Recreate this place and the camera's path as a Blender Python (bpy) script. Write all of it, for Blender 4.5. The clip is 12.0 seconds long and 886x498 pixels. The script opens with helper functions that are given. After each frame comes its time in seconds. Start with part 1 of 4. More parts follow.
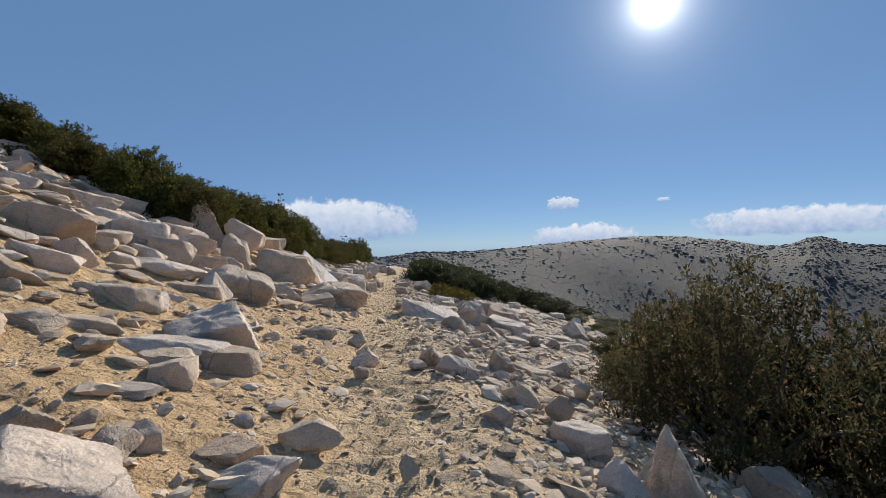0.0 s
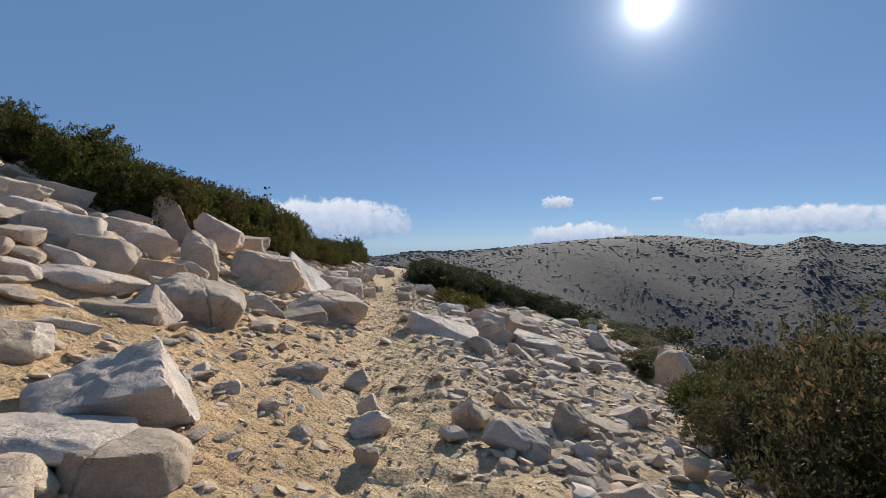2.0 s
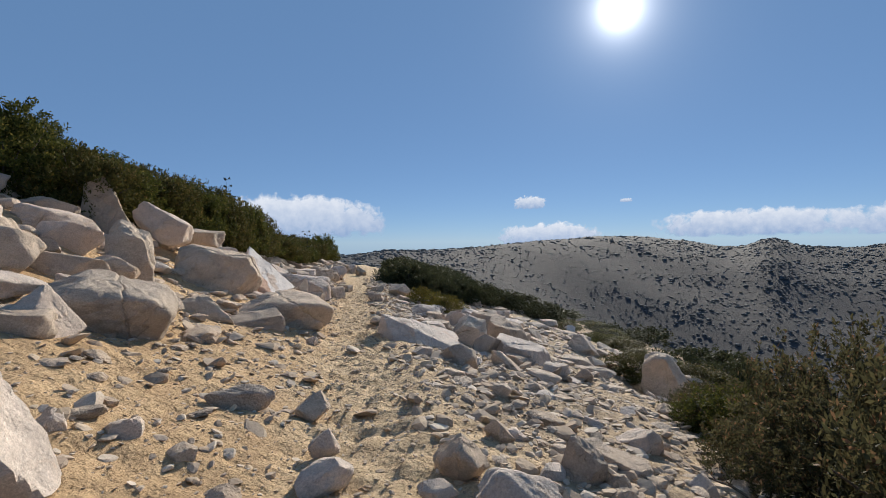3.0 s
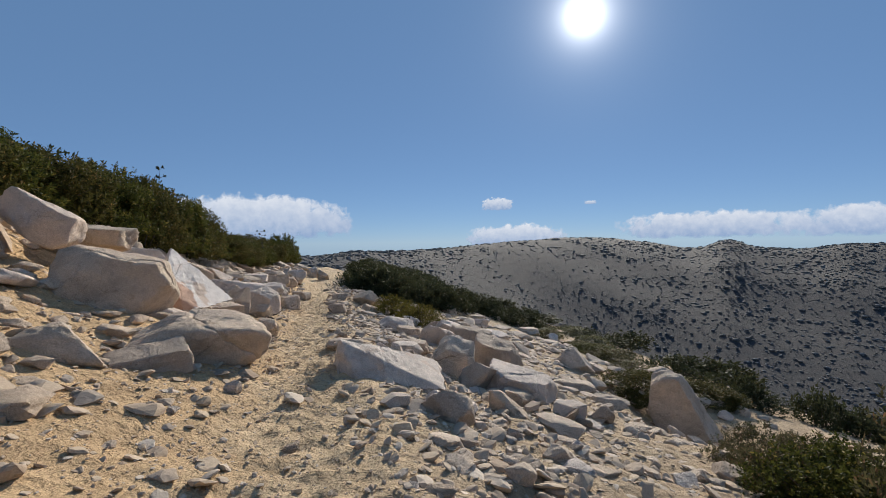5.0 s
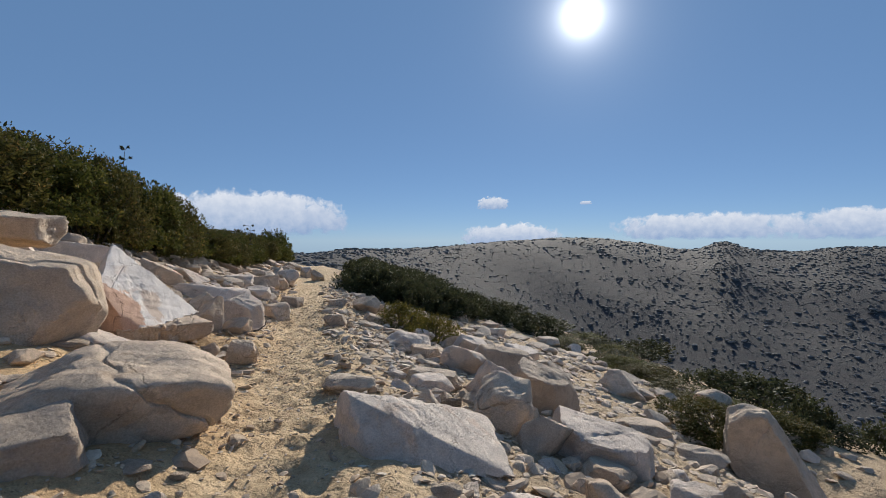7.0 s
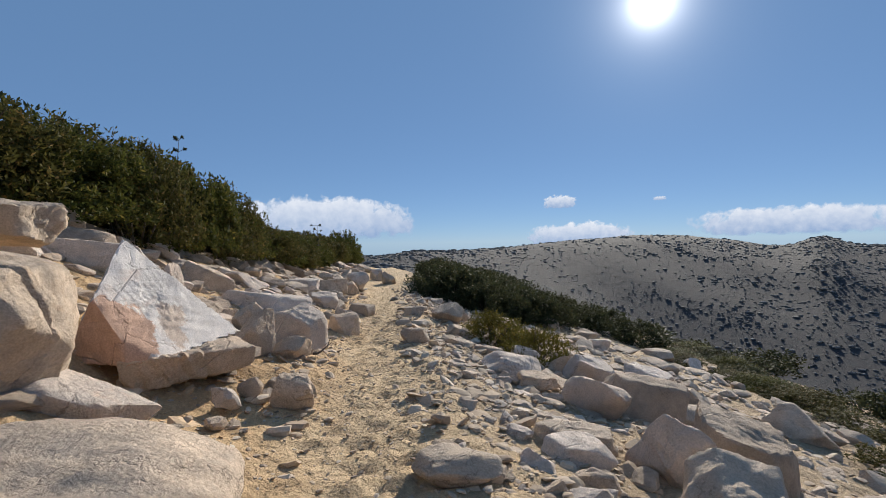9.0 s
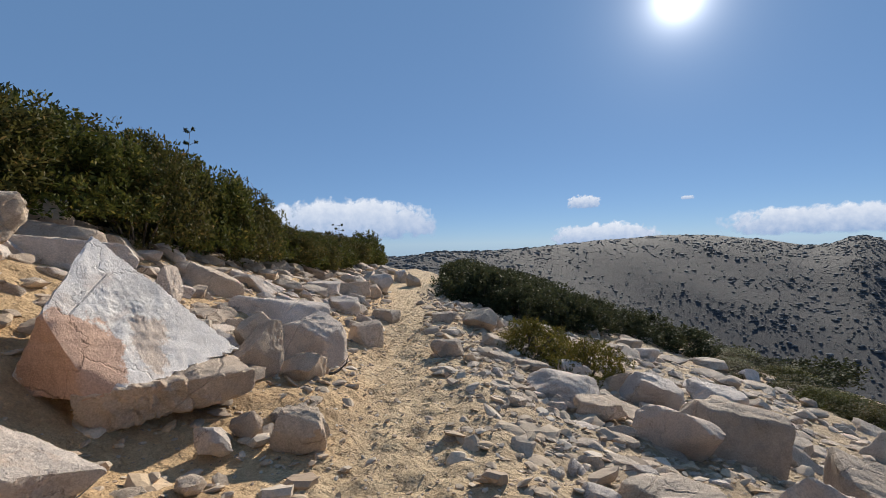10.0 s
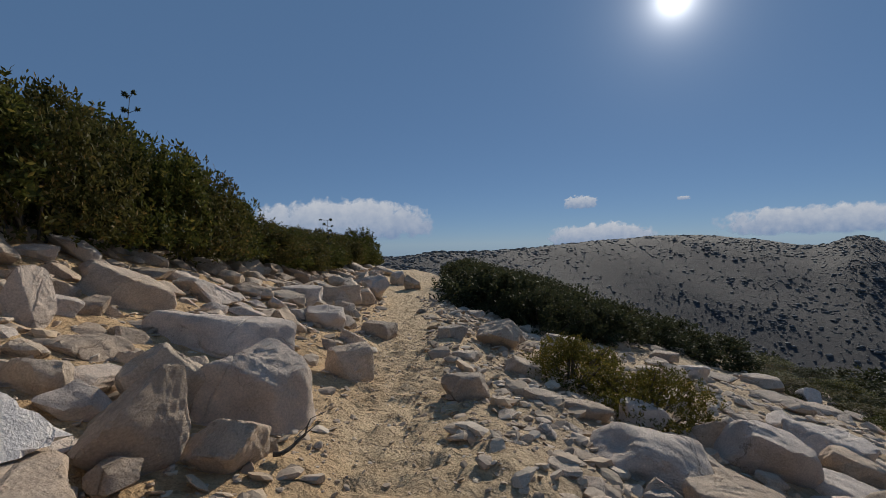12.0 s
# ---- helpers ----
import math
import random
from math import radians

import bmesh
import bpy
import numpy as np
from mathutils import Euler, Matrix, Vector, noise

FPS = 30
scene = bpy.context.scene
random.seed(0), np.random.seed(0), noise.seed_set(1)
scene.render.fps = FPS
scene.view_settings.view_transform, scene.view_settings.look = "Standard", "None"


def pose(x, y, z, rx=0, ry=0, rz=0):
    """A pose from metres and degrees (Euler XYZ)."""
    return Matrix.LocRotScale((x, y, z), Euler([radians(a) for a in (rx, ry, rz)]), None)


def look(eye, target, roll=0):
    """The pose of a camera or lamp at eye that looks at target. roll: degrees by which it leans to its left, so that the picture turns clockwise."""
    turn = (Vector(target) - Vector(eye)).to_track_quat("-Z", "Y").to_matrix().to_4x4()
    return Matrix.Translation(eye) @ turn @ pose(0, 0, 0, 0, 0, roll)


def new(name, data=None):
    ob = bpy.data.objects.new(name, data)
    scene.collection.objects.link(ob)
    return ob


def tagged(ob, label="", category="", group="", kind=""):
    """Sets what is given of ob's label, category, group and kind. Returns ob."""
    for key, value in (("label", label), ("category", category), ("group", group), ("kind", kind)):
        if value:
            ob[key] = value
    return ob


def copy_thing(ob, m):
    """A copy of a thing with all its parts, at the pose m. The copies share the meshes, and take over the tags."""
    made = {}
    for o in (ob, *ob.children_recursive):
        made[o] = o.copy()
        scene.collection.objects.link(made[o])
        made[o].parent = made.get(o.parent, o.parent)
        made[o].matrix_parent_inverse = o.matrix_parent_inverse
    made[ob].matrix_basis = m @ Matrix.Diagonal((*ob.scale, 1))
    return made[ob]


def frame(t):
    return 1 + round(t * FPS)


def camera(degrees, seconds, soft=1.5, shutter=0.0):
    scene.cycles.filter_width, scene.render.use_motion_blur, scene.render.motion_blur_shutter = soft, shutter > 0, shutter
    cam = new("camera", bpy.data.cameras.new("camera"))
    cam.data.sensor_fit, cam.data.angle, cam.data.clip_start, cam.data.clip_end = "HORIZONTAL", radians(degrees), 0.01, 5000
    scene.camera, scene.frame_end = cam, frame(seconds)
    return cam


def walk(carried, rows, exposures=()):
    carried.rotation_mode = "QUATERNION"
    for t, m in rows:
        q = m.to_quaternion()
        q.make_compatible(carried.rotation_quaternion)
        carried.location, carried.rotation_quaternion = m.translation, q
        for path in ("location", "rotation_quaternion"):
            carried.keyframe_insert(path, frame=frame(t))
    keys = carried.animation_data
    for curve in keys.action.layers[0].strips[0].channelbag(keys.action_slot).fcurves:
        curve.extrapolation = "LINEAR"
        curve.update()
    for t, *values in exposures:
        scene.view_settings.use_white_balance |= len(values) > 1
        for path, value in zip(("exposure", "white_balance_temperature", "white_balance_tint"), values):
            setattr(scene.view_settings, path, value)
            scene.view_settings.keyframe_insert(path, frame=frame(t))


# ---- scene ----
cam = camera(85.6, 12.0, soft=0.7)
PATH = [
    (0, (-0.032, 0.078, 1.431), (-0.148, 2.075, 1.411), -1.2),
    (0.5, (-0.188, 0.622, 1.42), (-0.3, 2.618, 1.402), -1.2),
    (1, (-0.352, 1.076, 1.451), (-0.46, 3.073, 1.429), -1.2),
    (1.5, (-0.437, 1.538, 1.457), (-0.54, 3.535, 1.435), -1.2),
    (2, (-0.546, 1.986, 1.465), (-0.639, 3.984, 1.441), -1.1),
    (2.5, (-0.587, 2.389, 1.422), (-0.659, 4.388, 1.399), -1.0),
    (3, (-0.64, 2.93, 1.4), (-0.621, 4.93, 1.37), -0.7),
    (3.5, (-0.709, 3.4, 1.414), (-0.618, 5.398, 1.384), -0.3),
    (3.7, (-0.687, 3.579, 1.38), (-0.569, 5.575, 1.35), -0.3),
    (5.3, (-0.803, 5.19, 1.4), (-0.643, 7.184, 1.373), -0.4),
    (5.5, (-0.846, 5.423, 1.402), (-0.681, 7.416, 1.368), -0.0),
    (6, (-0.934, 5.944, 1.4), (-0.761, 7.936, 1.367), 0.1),
    (6.5, (-0.996, 6.464, 1.389), (-0.822, 8.456, 1.355), 0.1),
    (6.7, (-1.042, 6.643, 1.399), (-0.867, 8.635, 1.365), 0.1),
    (8.3, (-1.474, 8.209, 1.283), (-1.436, 10.208, 1.254), -0.5),
    (8.5, (-1.513, 8.403, 1.29), (-1.524, 10.402, 1.261), -0.7),
    (9, (-1.566, 8.959, 1.273), (-1.666, 10.956, 1.246), -1.0),
    (9.5, (-1.692, 9.46, 1.279), (-1.862, 11.453, 1.253), -1.1),
    (10, (-1.792, 9.91, 1.243), (-1.986, 11.9, 1.222), -1.2),
    (10.5, (-1.919, 10.377, 1.231), (-2.112, 12.368, 1.213), -1.2),
    (11, (-2.028, 10.838, 1.214), (-2.22, 12.828, 1.194), -1.2),
    (11.5, (-2.056, 11.346, 1.21), (-2.242, 13.338, 1.189), -1.2),
    (12, (-2.158, 11.825, 1.161), (-2.339, 13.817, 1.141), -1.2),
]
walk(cam, [(t, look(eye, target, roll)) for t, eye, target, roll in PATH],
     exposures=[(0, 0.34), (2.5, 0.34), (5.5, 0.23), (6.5, 0.24), (8.5, 0.34), (11.7, 0.37), (11.8, 0.29), (11.9, 0.02), (12, -0.33)])

# world and sun
SUN_AZ, SUN_EL = radians(21.0), radians(24.2)
SUN_DIR = Vector((math.sin(SUN_AZ) * math.cos(SUN_EL), math.cos(SUN_AZ) * math.cos(SUN_EL), math.sin(SUN_EL)))
world = bpy.data.worlds.new("sky")
scene.world = world
world.use_nodes = True
wn, wl = world.node_tree.nodes, world.node_tree.links
wn.clear()
sky = wn.new("ShaderNodeTexSky")
sky.sky_type, sky.sun_disc = "NISHITA", False
sky.sun_elevation, sky.sun_rotation = SUN_EL, SUN_AZ
sky.altitude, sky.air_density, sky.dust_density, sky.ozone_density = 2600.0, 0.75, 0.0, 2.6
sky_bg = wn.new("ShaderNodeBackground")
sky_bg.inputs["Strength"].default_value = 0.0765
even = wn.new("ShaderNodeMix")
even.data_type = "RGBA"
even.inputs[0].default_value = 0.66
even.inputs[7].default_value = (1.50, 2.95, 5.45, 1)
wl.new(sky.outputs[0], even.inputs[6])
wl.new(even.outputs[2], sky_bg.inputs["Color"])
# the bright ring of air round the sun
coord = wn.new("ShaderNodeTexCoord")
dot = wn.new("ShaderNodeVectorMath")
dot.operation = "DOT_PRODUCT"
dot.inputs[1].default_value = SUN_DIR
wl.new(coord.outputs["Generated"], dot.inputs[0])
angle = wn.new("ShaderNodeMath")
angle.operation = "ARCCOSINE"
wl.new(dot.outputs["Value"], angle.inputs[0])
ring = angle.outputs[0]
for op, v in (("DIVIDE", 0.023), ("POWER", 2.0), ("ADD", 1.0), ("POWER", -1.12)):
    step = wn.new("ShaderNodeMath")
    step.operation = op
    step.inputs[1].default_value = v
    wl.new(ring, step.inputs[0])
    ring = step.outputs[0]
ring_bg = wn.new("ShaderNodeBackground")
bright = wn.new("ShaderNodeMath")
bright.operation = "MULTIPLY"
bright.inputs[1].default_value = 3.5
wl.new(ring, bright.inputs[0])
wl.new(bright.outputs[0], ring_bg.inputs["Strength"])
both = wn.new("ShaderNodeAddShader")
wl.new(sky_bg.outputs[0], both.inputs[0])
wl.new(ring_bg.outputs[0], both.inputs[1])
wl.new(both.outputs[0], wn.new("ShaderNodeOutputWorld").inputs[0])

sun = new("sun", bpy.data.lights.new("sun", "SUN"))
sun.data.energy, sun.data.angle, sun.data.color = 5.0, radians(0.55), (1.0, 0.93, 0.82)
sun.matrix_world = look(SUN_DIR * 50, (0, 0, 0))


# materials
def material(name, roughness=0.9):
    m = bpy.data.materials.new(name)
    m.use_nodes = True
    bsdf = m.node_tree.nodes["Principled BSDF"]
    bsdf.inputs["Roughness"].default_value = roughness
    bsdf.inputs["Specular IOR Level"].default_value = 0.25
    return m, m.node_tree.nodes, m.node_tree.links, bsdf


def noise_tex(n, l, scale, detail=6.0, rough=0.6, vec=None, distort=0.0):
    t = n.new("ShaderNodeTexNoise")
    t.inputs["Scale"].default_value, t.inputs["Detail"].default_value = scale, detail
    t.inputs["Roughness"].default_value, t.inputs["Distortion"].default_value = rough, distort
    if vec:
        l.new(vec, t.inputs["Vector"])
    return t.outputs["Fac"]


def ramp(n, l, fac, *stops):
    r = n.new("ShaderNodeValToRGB")
    e = r.color_ramp.elements
    for i, (at, c) in enumerate(stops):
        c = (c, c, c) if isinstance(c, float) else c
        s = e[i] if i < 2 else e.new(at)
        s.position, s.color = at, (*c, 1)
    l.new(fac, r.inputs[0])
    return r.outputs[0]


def mix(n, l, fac, a, b, blend="MIX"):
    m = n.new("ShaderNodeMix")
    m.data_type, m.blend_type = "RGBA", blend
    for socket, v in ((m.inputs[0], fac), (m.inputs[6], a), (m.inputs[7], b)):
        if isinstance(v, (int, float)):
            socket.default_value = v
        elif isinstance(v, tuple):
            socket.default_value = (*v, 1)
        else:
            l.new(v, socket)
    return m.outputs[2]


def calc(n, l, op, a, b=0.0, clamp=False):
    m = n.new("ShaderNodeMath")
    m.operation, m.use_clamp = op, clamp
    for socket, v in zip(m.inputs, (a, b)):
        if isinstance(v, (int, float)):
            socket.default_value = v
        else:
            l.new(v, socket)
    return m.outputs[0]


def bump(n, l, bsdf, *layers):
    last = None
    for h, strength, dist in layers:
        b = n.new("ShaderNodeBump")
        b.inputs["Strength"].default_value, b.inputs["Distance"].default_value = strength, dist
        l.new(h, b.inputs["Height"])
        if last:
            l.new(last, b.inputs["Normal"])
        last = b.outputs[0]
    l.new(last, bsdf.inputs["Normal"])


def rock_material(name, pale, dark, rust, stain=0.5, patches=(), relief=1.0):
    m, n, l, bsdf = material(name, 0.88)
    c = n.new("ShaderNodeTexCoord").outputs["Object"]
    info = n.new("ShaderNodeObjectInfo").outputs["Random"]
    shift = n.new("ShaderNodeVectorMath")
    shift.operation = "MULTIPLY_ADD"
    l.new(info, shift.inputs[0])
    shift.inputs[1].default_value = (37.0, 17.0, 29.0)
    l.new(c, shift.inputs[2])
    v = shift.outputs[0]
    big, mid, fine = noise_tex(n, l, 2.2, 5, 0.6, v, 0.4), noise_tex(n, l, 9, 7, 0.7, v), noise_tex(n, l, 75, 4, 0.7, v)
    col = mix(n, l, ramp(n, l, big, (0.35, 0.0), (0.68, 1.0)), pale, tuple(0.72 * k for k in pale))
    tint = ramp(n, l, info, (0.0, (1.0, 0.97, 0.93)), (1.0, (0.88, 0.84, 0.80)), (0.35, (0.98, 0.89, 0.80)), (0.7, (1.06, 1.02, 0.98)))
    col = mix(n, l, 1.0, col, tint, "MULTIPLY")
    col = mix(n, l, calc(n, l, "MULTIPLY", ramp(n, l, noise_tex(n, l, 3.1, 6, 0.65, v, 1.0), (0.58, 0.0), (0.68, 1.0)), stain), col, rust)
    col = mix(n, l, calc(n, l, "MULTIPLY", ramp(n, l, mid, (0.50, 0.0), (0.66, 1.0)), 0.5), col, dark)
    for place, reach, tone in patches:
        off = n.new("ShaderNodeVectorMath")
        off.operation = "DISTANCE"
        l.new(c, off.inputs[0])
        off.inputs[1].default_value = place
        edge = calc(n, l, "ADD", off.outputs["Value"], calc(n, l, "MULTIPLY", calc(n, l, "SUBTRACT", mid, 0.5), 0.35))
        col = mix(n, l, ramp(n, l, edge, (reach, 1.0), (reach + 0.03, 0.0)), col, tone)
    col = mix(n, l, 0.55, col, ramp(n, l, fine, (0.3, (0.60, 0.59, 0.58)), (0.7, (1.28, 1.28, 1.28))), "MULTIPLY")
    rock_col = col
    l.new(col, bsdf.inputs["Base Color"])
    crack = n.new("ShaderNodeTexVoronoi")
    crack.feature = "DISTANCE_TO_EDGE"
    crack.inputs["Scale"].default_value = 1.1
    wob = n.new("ShaderNodeVectorMath")
    wob.operation = "MULTIPLY_ADD"
    l.new(noise_tex(n, l, 4, 5, 0.6, v), wob.inputs[0])
    wob.inputs[1].default_value = (0.6, 0.6, 0.6)
    l.new(v, wob.inputs[2])
    l.new(wob.outputs[0], crack.inputs["Vector"])
    line = ramp(n, l, crack.outputs["Distance"], (0.0, 0.0), (0.012, 1.0))
    l.new(mix(n, l, calc(n, l, "MULTIPLY", ramp(n, l, big, (0.5, 0.0), (0.6, 1.0)), 0.6), rock_col, ramp(n, l, crack.outputs["Distance"], (0.0, (0.35, 0.31, 0.27)), (0.010, (1.0, 1.0, 1.0))), "MULTIPLY"), bsdf.inputs["Base Color"])
    bump(n, l, bsdf, (noise_tex(n, l, 5, 8, 0.75, v, 0.6), 0.7, 0.07 * relief), (mid, 0.7, 0.04 * relief), (fine, 0.6, 0.012), (line, 0.5, 0.03))
    return m


ROCK = rock_material("weathered_granite", (0.66, 0.55, 0.44), (0.35, 0.285, 0.23), (0.48, 0.35, 0.24), 0.7)
ROCK_WHITE = rock_material("pale_quartzite", (0.735, 0.645, 0.57), (0.44, 0.385, 0.34), (0.58, 0.42, 0.31), 0.7)
ROCK_GREY = rock_material("grey_granite", (0.54, 0.45, 0.365), (0.275, 0.235, 0.20), (0.41, 0.33, 0.25), 0.5)
ROCK_SPLIT = rock_material("split_white_rock", (0.82, 0.77, 0.73), (0.66, 0.61, 0.58), (0.58, 0.42, 0.32), 0.4,
                           [((-0.02, -0.42, -0.06), 0.33, (0.58, 0.37, 0.26)), ((0.10, 0.12, 0.03), 0.12, (0.60, 0.47, 0.37)), ((0.24, 0.02, -0.12), 0.09, (0.60, 0.47, 0.37))], 0.35)

ROCK_TAN = rock_material("tan_granite", (0.66, 0.54, 0.43), (0.40, 0.32, 0.25), (0.56, 0.39, 0.27), 0.8)

# the ground: sand on the uphill side, a pale worn trail, grey gravel on the downhill side, scrub land far off, greyed
# for haze
GROUND, n, l, bsdf = material("sandy_ground", 0.95)
c = n.new("ShaderNodeTexCoord").outputs["Object"]
xyz = n.new("ShaderNodeSeparateXYZ")
l.new(c, xyz.inputs[0])
side = calc(n, l, "ADD", xyz.outputs[0], calc(n, l, "MULTIPLY", xyz.outputs[1], 0.175))
side = calc(n, l, "ADD", side, calc(n, l, "MULTIPLY", calc(n, l, "SUBTRACT", noise_tex(n, l, 0.9, 5, 0.6, c), 0.5), 2.2))
blotch, mid, fine = noise_tex(n, l, 1.3, 6, 0.65, c), noise_tex(n, l, 11, 6, 0.7, c), noise_tex(n, l, 90, 4, 0.75, c)
sand = mix(n, l, ramp(n, l, blotch, (0.36, 0.0), (0.64, 1.0)), (0.68, 0.475, 0.27), (0.54, 0.365, 0.20))
grit = mix(n, l, ramp(n, l, blotch, (0.38, 0.0), (0.62, 1.0)), (0.54, 0.405, 0.26), (0.44, 0.33, 0.215))
worn = mix(n, l, ramp(n, l, mid, (0.4, 0.0), (0.6, 1.0)), (0.70, 0.525, 0.325), (0.61, 0.445, 0.27))
k = n.new("ShaderNodeMapRange")
k.inputs[1].default_value, k.inputs[2].default_value = -0.9, -0.3
l.new(side, k.inputs[0])
col = mix(n, l, k.outputs[0], sand, worn)
k = n.new("ShaderNodeMapRange")
k.inputs[1].default_value, k.inputs[2].default_value = 0.3, 1.2
l.new(side, k.inputs[0])
col = mix(n, l, k.outputs[0], col, grit)
crumb = n.new("ShaderNodeTexVoronoi")
crumb.inputs["Scale"].default_value = 48
l.new(c, crumb.inputs["Vector"])
crumb_tone = n.new("ShaderNodeSeparateColor")
l.new(crumb.outputs["Color"], crumb_tone.inputs[0])
col = mix(n, l, 0.28, col, ramp(n, l, crumb_tone.outputs[0], (0.0, (0.66, 0.63, 0.60)), (1.0, (1.25, 1.24, 1.22)), (0.6, (1.0, 1.0, 1.0))), "MULTIPLY")
col = mix(n, l, 0.45, col, ramp(n, l, fine, (0.3, (0.55, 0.53, 0.5)), (0.72, (1.35, 1.35, 1.35))), "MULTIPLY")
col = mix(n, l, 0.5, col, ramp(n, l, noise_tex(n, l, 3.5, 6, 0.75, c), (0.38, (0.72, 0.68, 0.64)), (0.58, (1.1, 1.1, 1.1))), "MULTIPLY")
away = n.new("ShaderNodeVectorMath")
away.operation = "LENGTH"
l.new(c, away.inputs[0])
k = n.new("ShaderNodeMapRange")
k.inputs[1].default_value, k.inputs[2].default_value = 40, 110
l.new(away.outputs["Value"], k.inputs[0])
# scrubby soil beyond 40 m; its grey-blue cast is haze put into the colour
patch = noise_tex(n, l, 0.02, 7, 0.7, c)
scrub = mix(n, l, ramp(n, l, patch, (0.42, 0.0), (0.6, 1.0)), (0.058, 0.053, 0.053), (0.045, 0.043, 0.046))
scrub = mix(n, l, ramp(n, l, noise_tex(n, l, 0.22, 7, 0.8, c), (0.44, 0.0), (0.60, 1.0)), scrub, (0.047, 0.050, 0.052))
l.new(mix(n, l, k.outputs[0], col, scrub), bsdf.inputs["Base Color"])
pits = n.new("ShaderNodeTexVoronoi")
pits.inputs["Scale"].default_value = 34
l.new(c, pits.inputs["Vector"])
scuff = n.new("ShaderNodeTexVoronoi")
scuff.feature = "SMOOTH_F1"
scuff.inputs["Scale"].default_value = 12
scuff_at = n.new("ShaderNodeVectorMath")
scuff_at.operation = "MULTIPLY_ADD"
l.new(noise_tex(n, l, 5, 4, 0.6, c), scuff_at.inputs[0])
scuff_at.inputs[1].default_value = (0.12, 0.12, 0.12)
l.new(c, scuff_at.inputs[2])
l.new(scuff_at.outputs[0], scuff.inputs["Vector"])
bump(n, l, bsdf, (scuff.outputs["Distance"], 1.0, 0.065), (mid, 1.0, 0.065), (crumb.outputs["Distance"], 0.5, 0.010), (pits.outputs["Distance"], 0.6, 0.014), (fine, 0.7, 0.012))

GRAVEL, n, l, bsdf = material("gravel", 0.9)
g = n.new("ShaderNodeNewGeometry")
col = ramp(n, l, g.outputs["Random Per Island"], (0.0, (0.34, 0.25, 0.175)), (1.0, (0.52, 0.375, 0.235)), (0.3, (0.50, 0.385, 0.27)), (0.6, (0.42, 0.325, 0.24)), (0.85, (0.62, 0.52, 0.41)))
fine = noise_tex(n, l, 60, 4, 0.7, n.new("ShaderNodeTexCoord").outputs["Object"])
l.new(mix(n, l, 0.5, col, ramp(n, l, fine, (0.3, 0.6), (0.7, 1.2)), "MULTIPLY"), bsdf.inputs["Base Color"])
bump(n, l, bsdf, (fine, 0.5, 0.01))


def leaf_material(name, low, high, tip, thin=0.3):
    m, n, l, bsdf = material(name, 0.6)
    bsdf.inputs["Specular IOR Level"].default_value = 0.05
    g = n.new("ShaderNodeNewGeometry").outputs["Random Per Island"]
    col = ramp(n, l, g, (0.0, low), (1.0, tip), (0.45, high), (0.85, tuple(0.7 * k for k in high)))
    patch = noise_tex(n, l, 1.6, 4, 0.6, n.new("ShaderNodeTexCoord").outputs["Object"])
    col = mix(n, l, 0.7, col, ramp(n, l, patch, (0.35, 0.55), (0.65, 1.3)), "MULTIPLY")
    l.new(col, bsdf.inputs["Base Color"])
    back = n.new("ShaderNodeBsdfTranslucent")
    l.new(col, back.inputs["Color"])
    mx = n.new("ShaderNodeMixShader")
    mx.inputs[0].default_value = thin
    l.new(bsdf.outputs[0], mx.inputs[1])
    l.new(back.outputs[0], mx.inputs[2])
    l.new(mx.outputs[0], n["Material Output"].inputs[0])
    return m


LEAF = leaf_material("evergreen_leaves", (0.028, 0.036, 0.011), (0.100, 0.106, 0.024), (0.25, 0.20, 0.05))
LEAF_OLIVE = leaf_material("olive_leaves", (0.034, 0.037, 0.013), (0.105, 0.096, 0.028), (0.22, 0.145, 0.05))
LEAF_DARK = leaf_material("dark_evergreen_leaves", (0.040, 0.048, 0.024), (0.068, 0.074, 0.034), (0.105, 0.092, 0.045))
LEAF_NEAR = leaf_material("dark_olive_leaves", (0.050, 0.052, 0.027), (0.098, 0.088, 0.042), (0.22, 0.125, 0.07), 0.42)
LEAF_GOLD = leaf_material("golden_leaves", (0.070, 0.070, 0.018), (0.17, 0.145, 0.030), (0.33, 0.22, 0.05))
BARK, n, l, bsdf = material("grey_bark", 0.9)
fine = noise_tex(n, l, 40, 5, 0.7, n.new("ShaderNodeTexCoord").outputs["Object"])
l.new(ramp(n, l, fine, (0.3, (0.06, 0.047, 0.036)), (0.7, (0.14, 0.115, 0.09))), bsdf.inputs["Base Color"])
bump(n, l, bsdf, (fine, 0.6, 0.01))


# the lie of the land
def smooth(a, b, v):
    k = np.clip((v - a) / (b - a), 0.0, 1.0)
    return k * k * (3 - 2 * k)


def trail_x(y):
    return -0.05 - 0.175 * np.clip(y, -30, 60)


def trail_z(y):
    return 0.05 - 0.25 * smooth(3, 18, y) + 0.08 * smooth(20, 31, y) - 0.05 * np.maximum(y - 34, 0) * smooth(34, 44, y) 


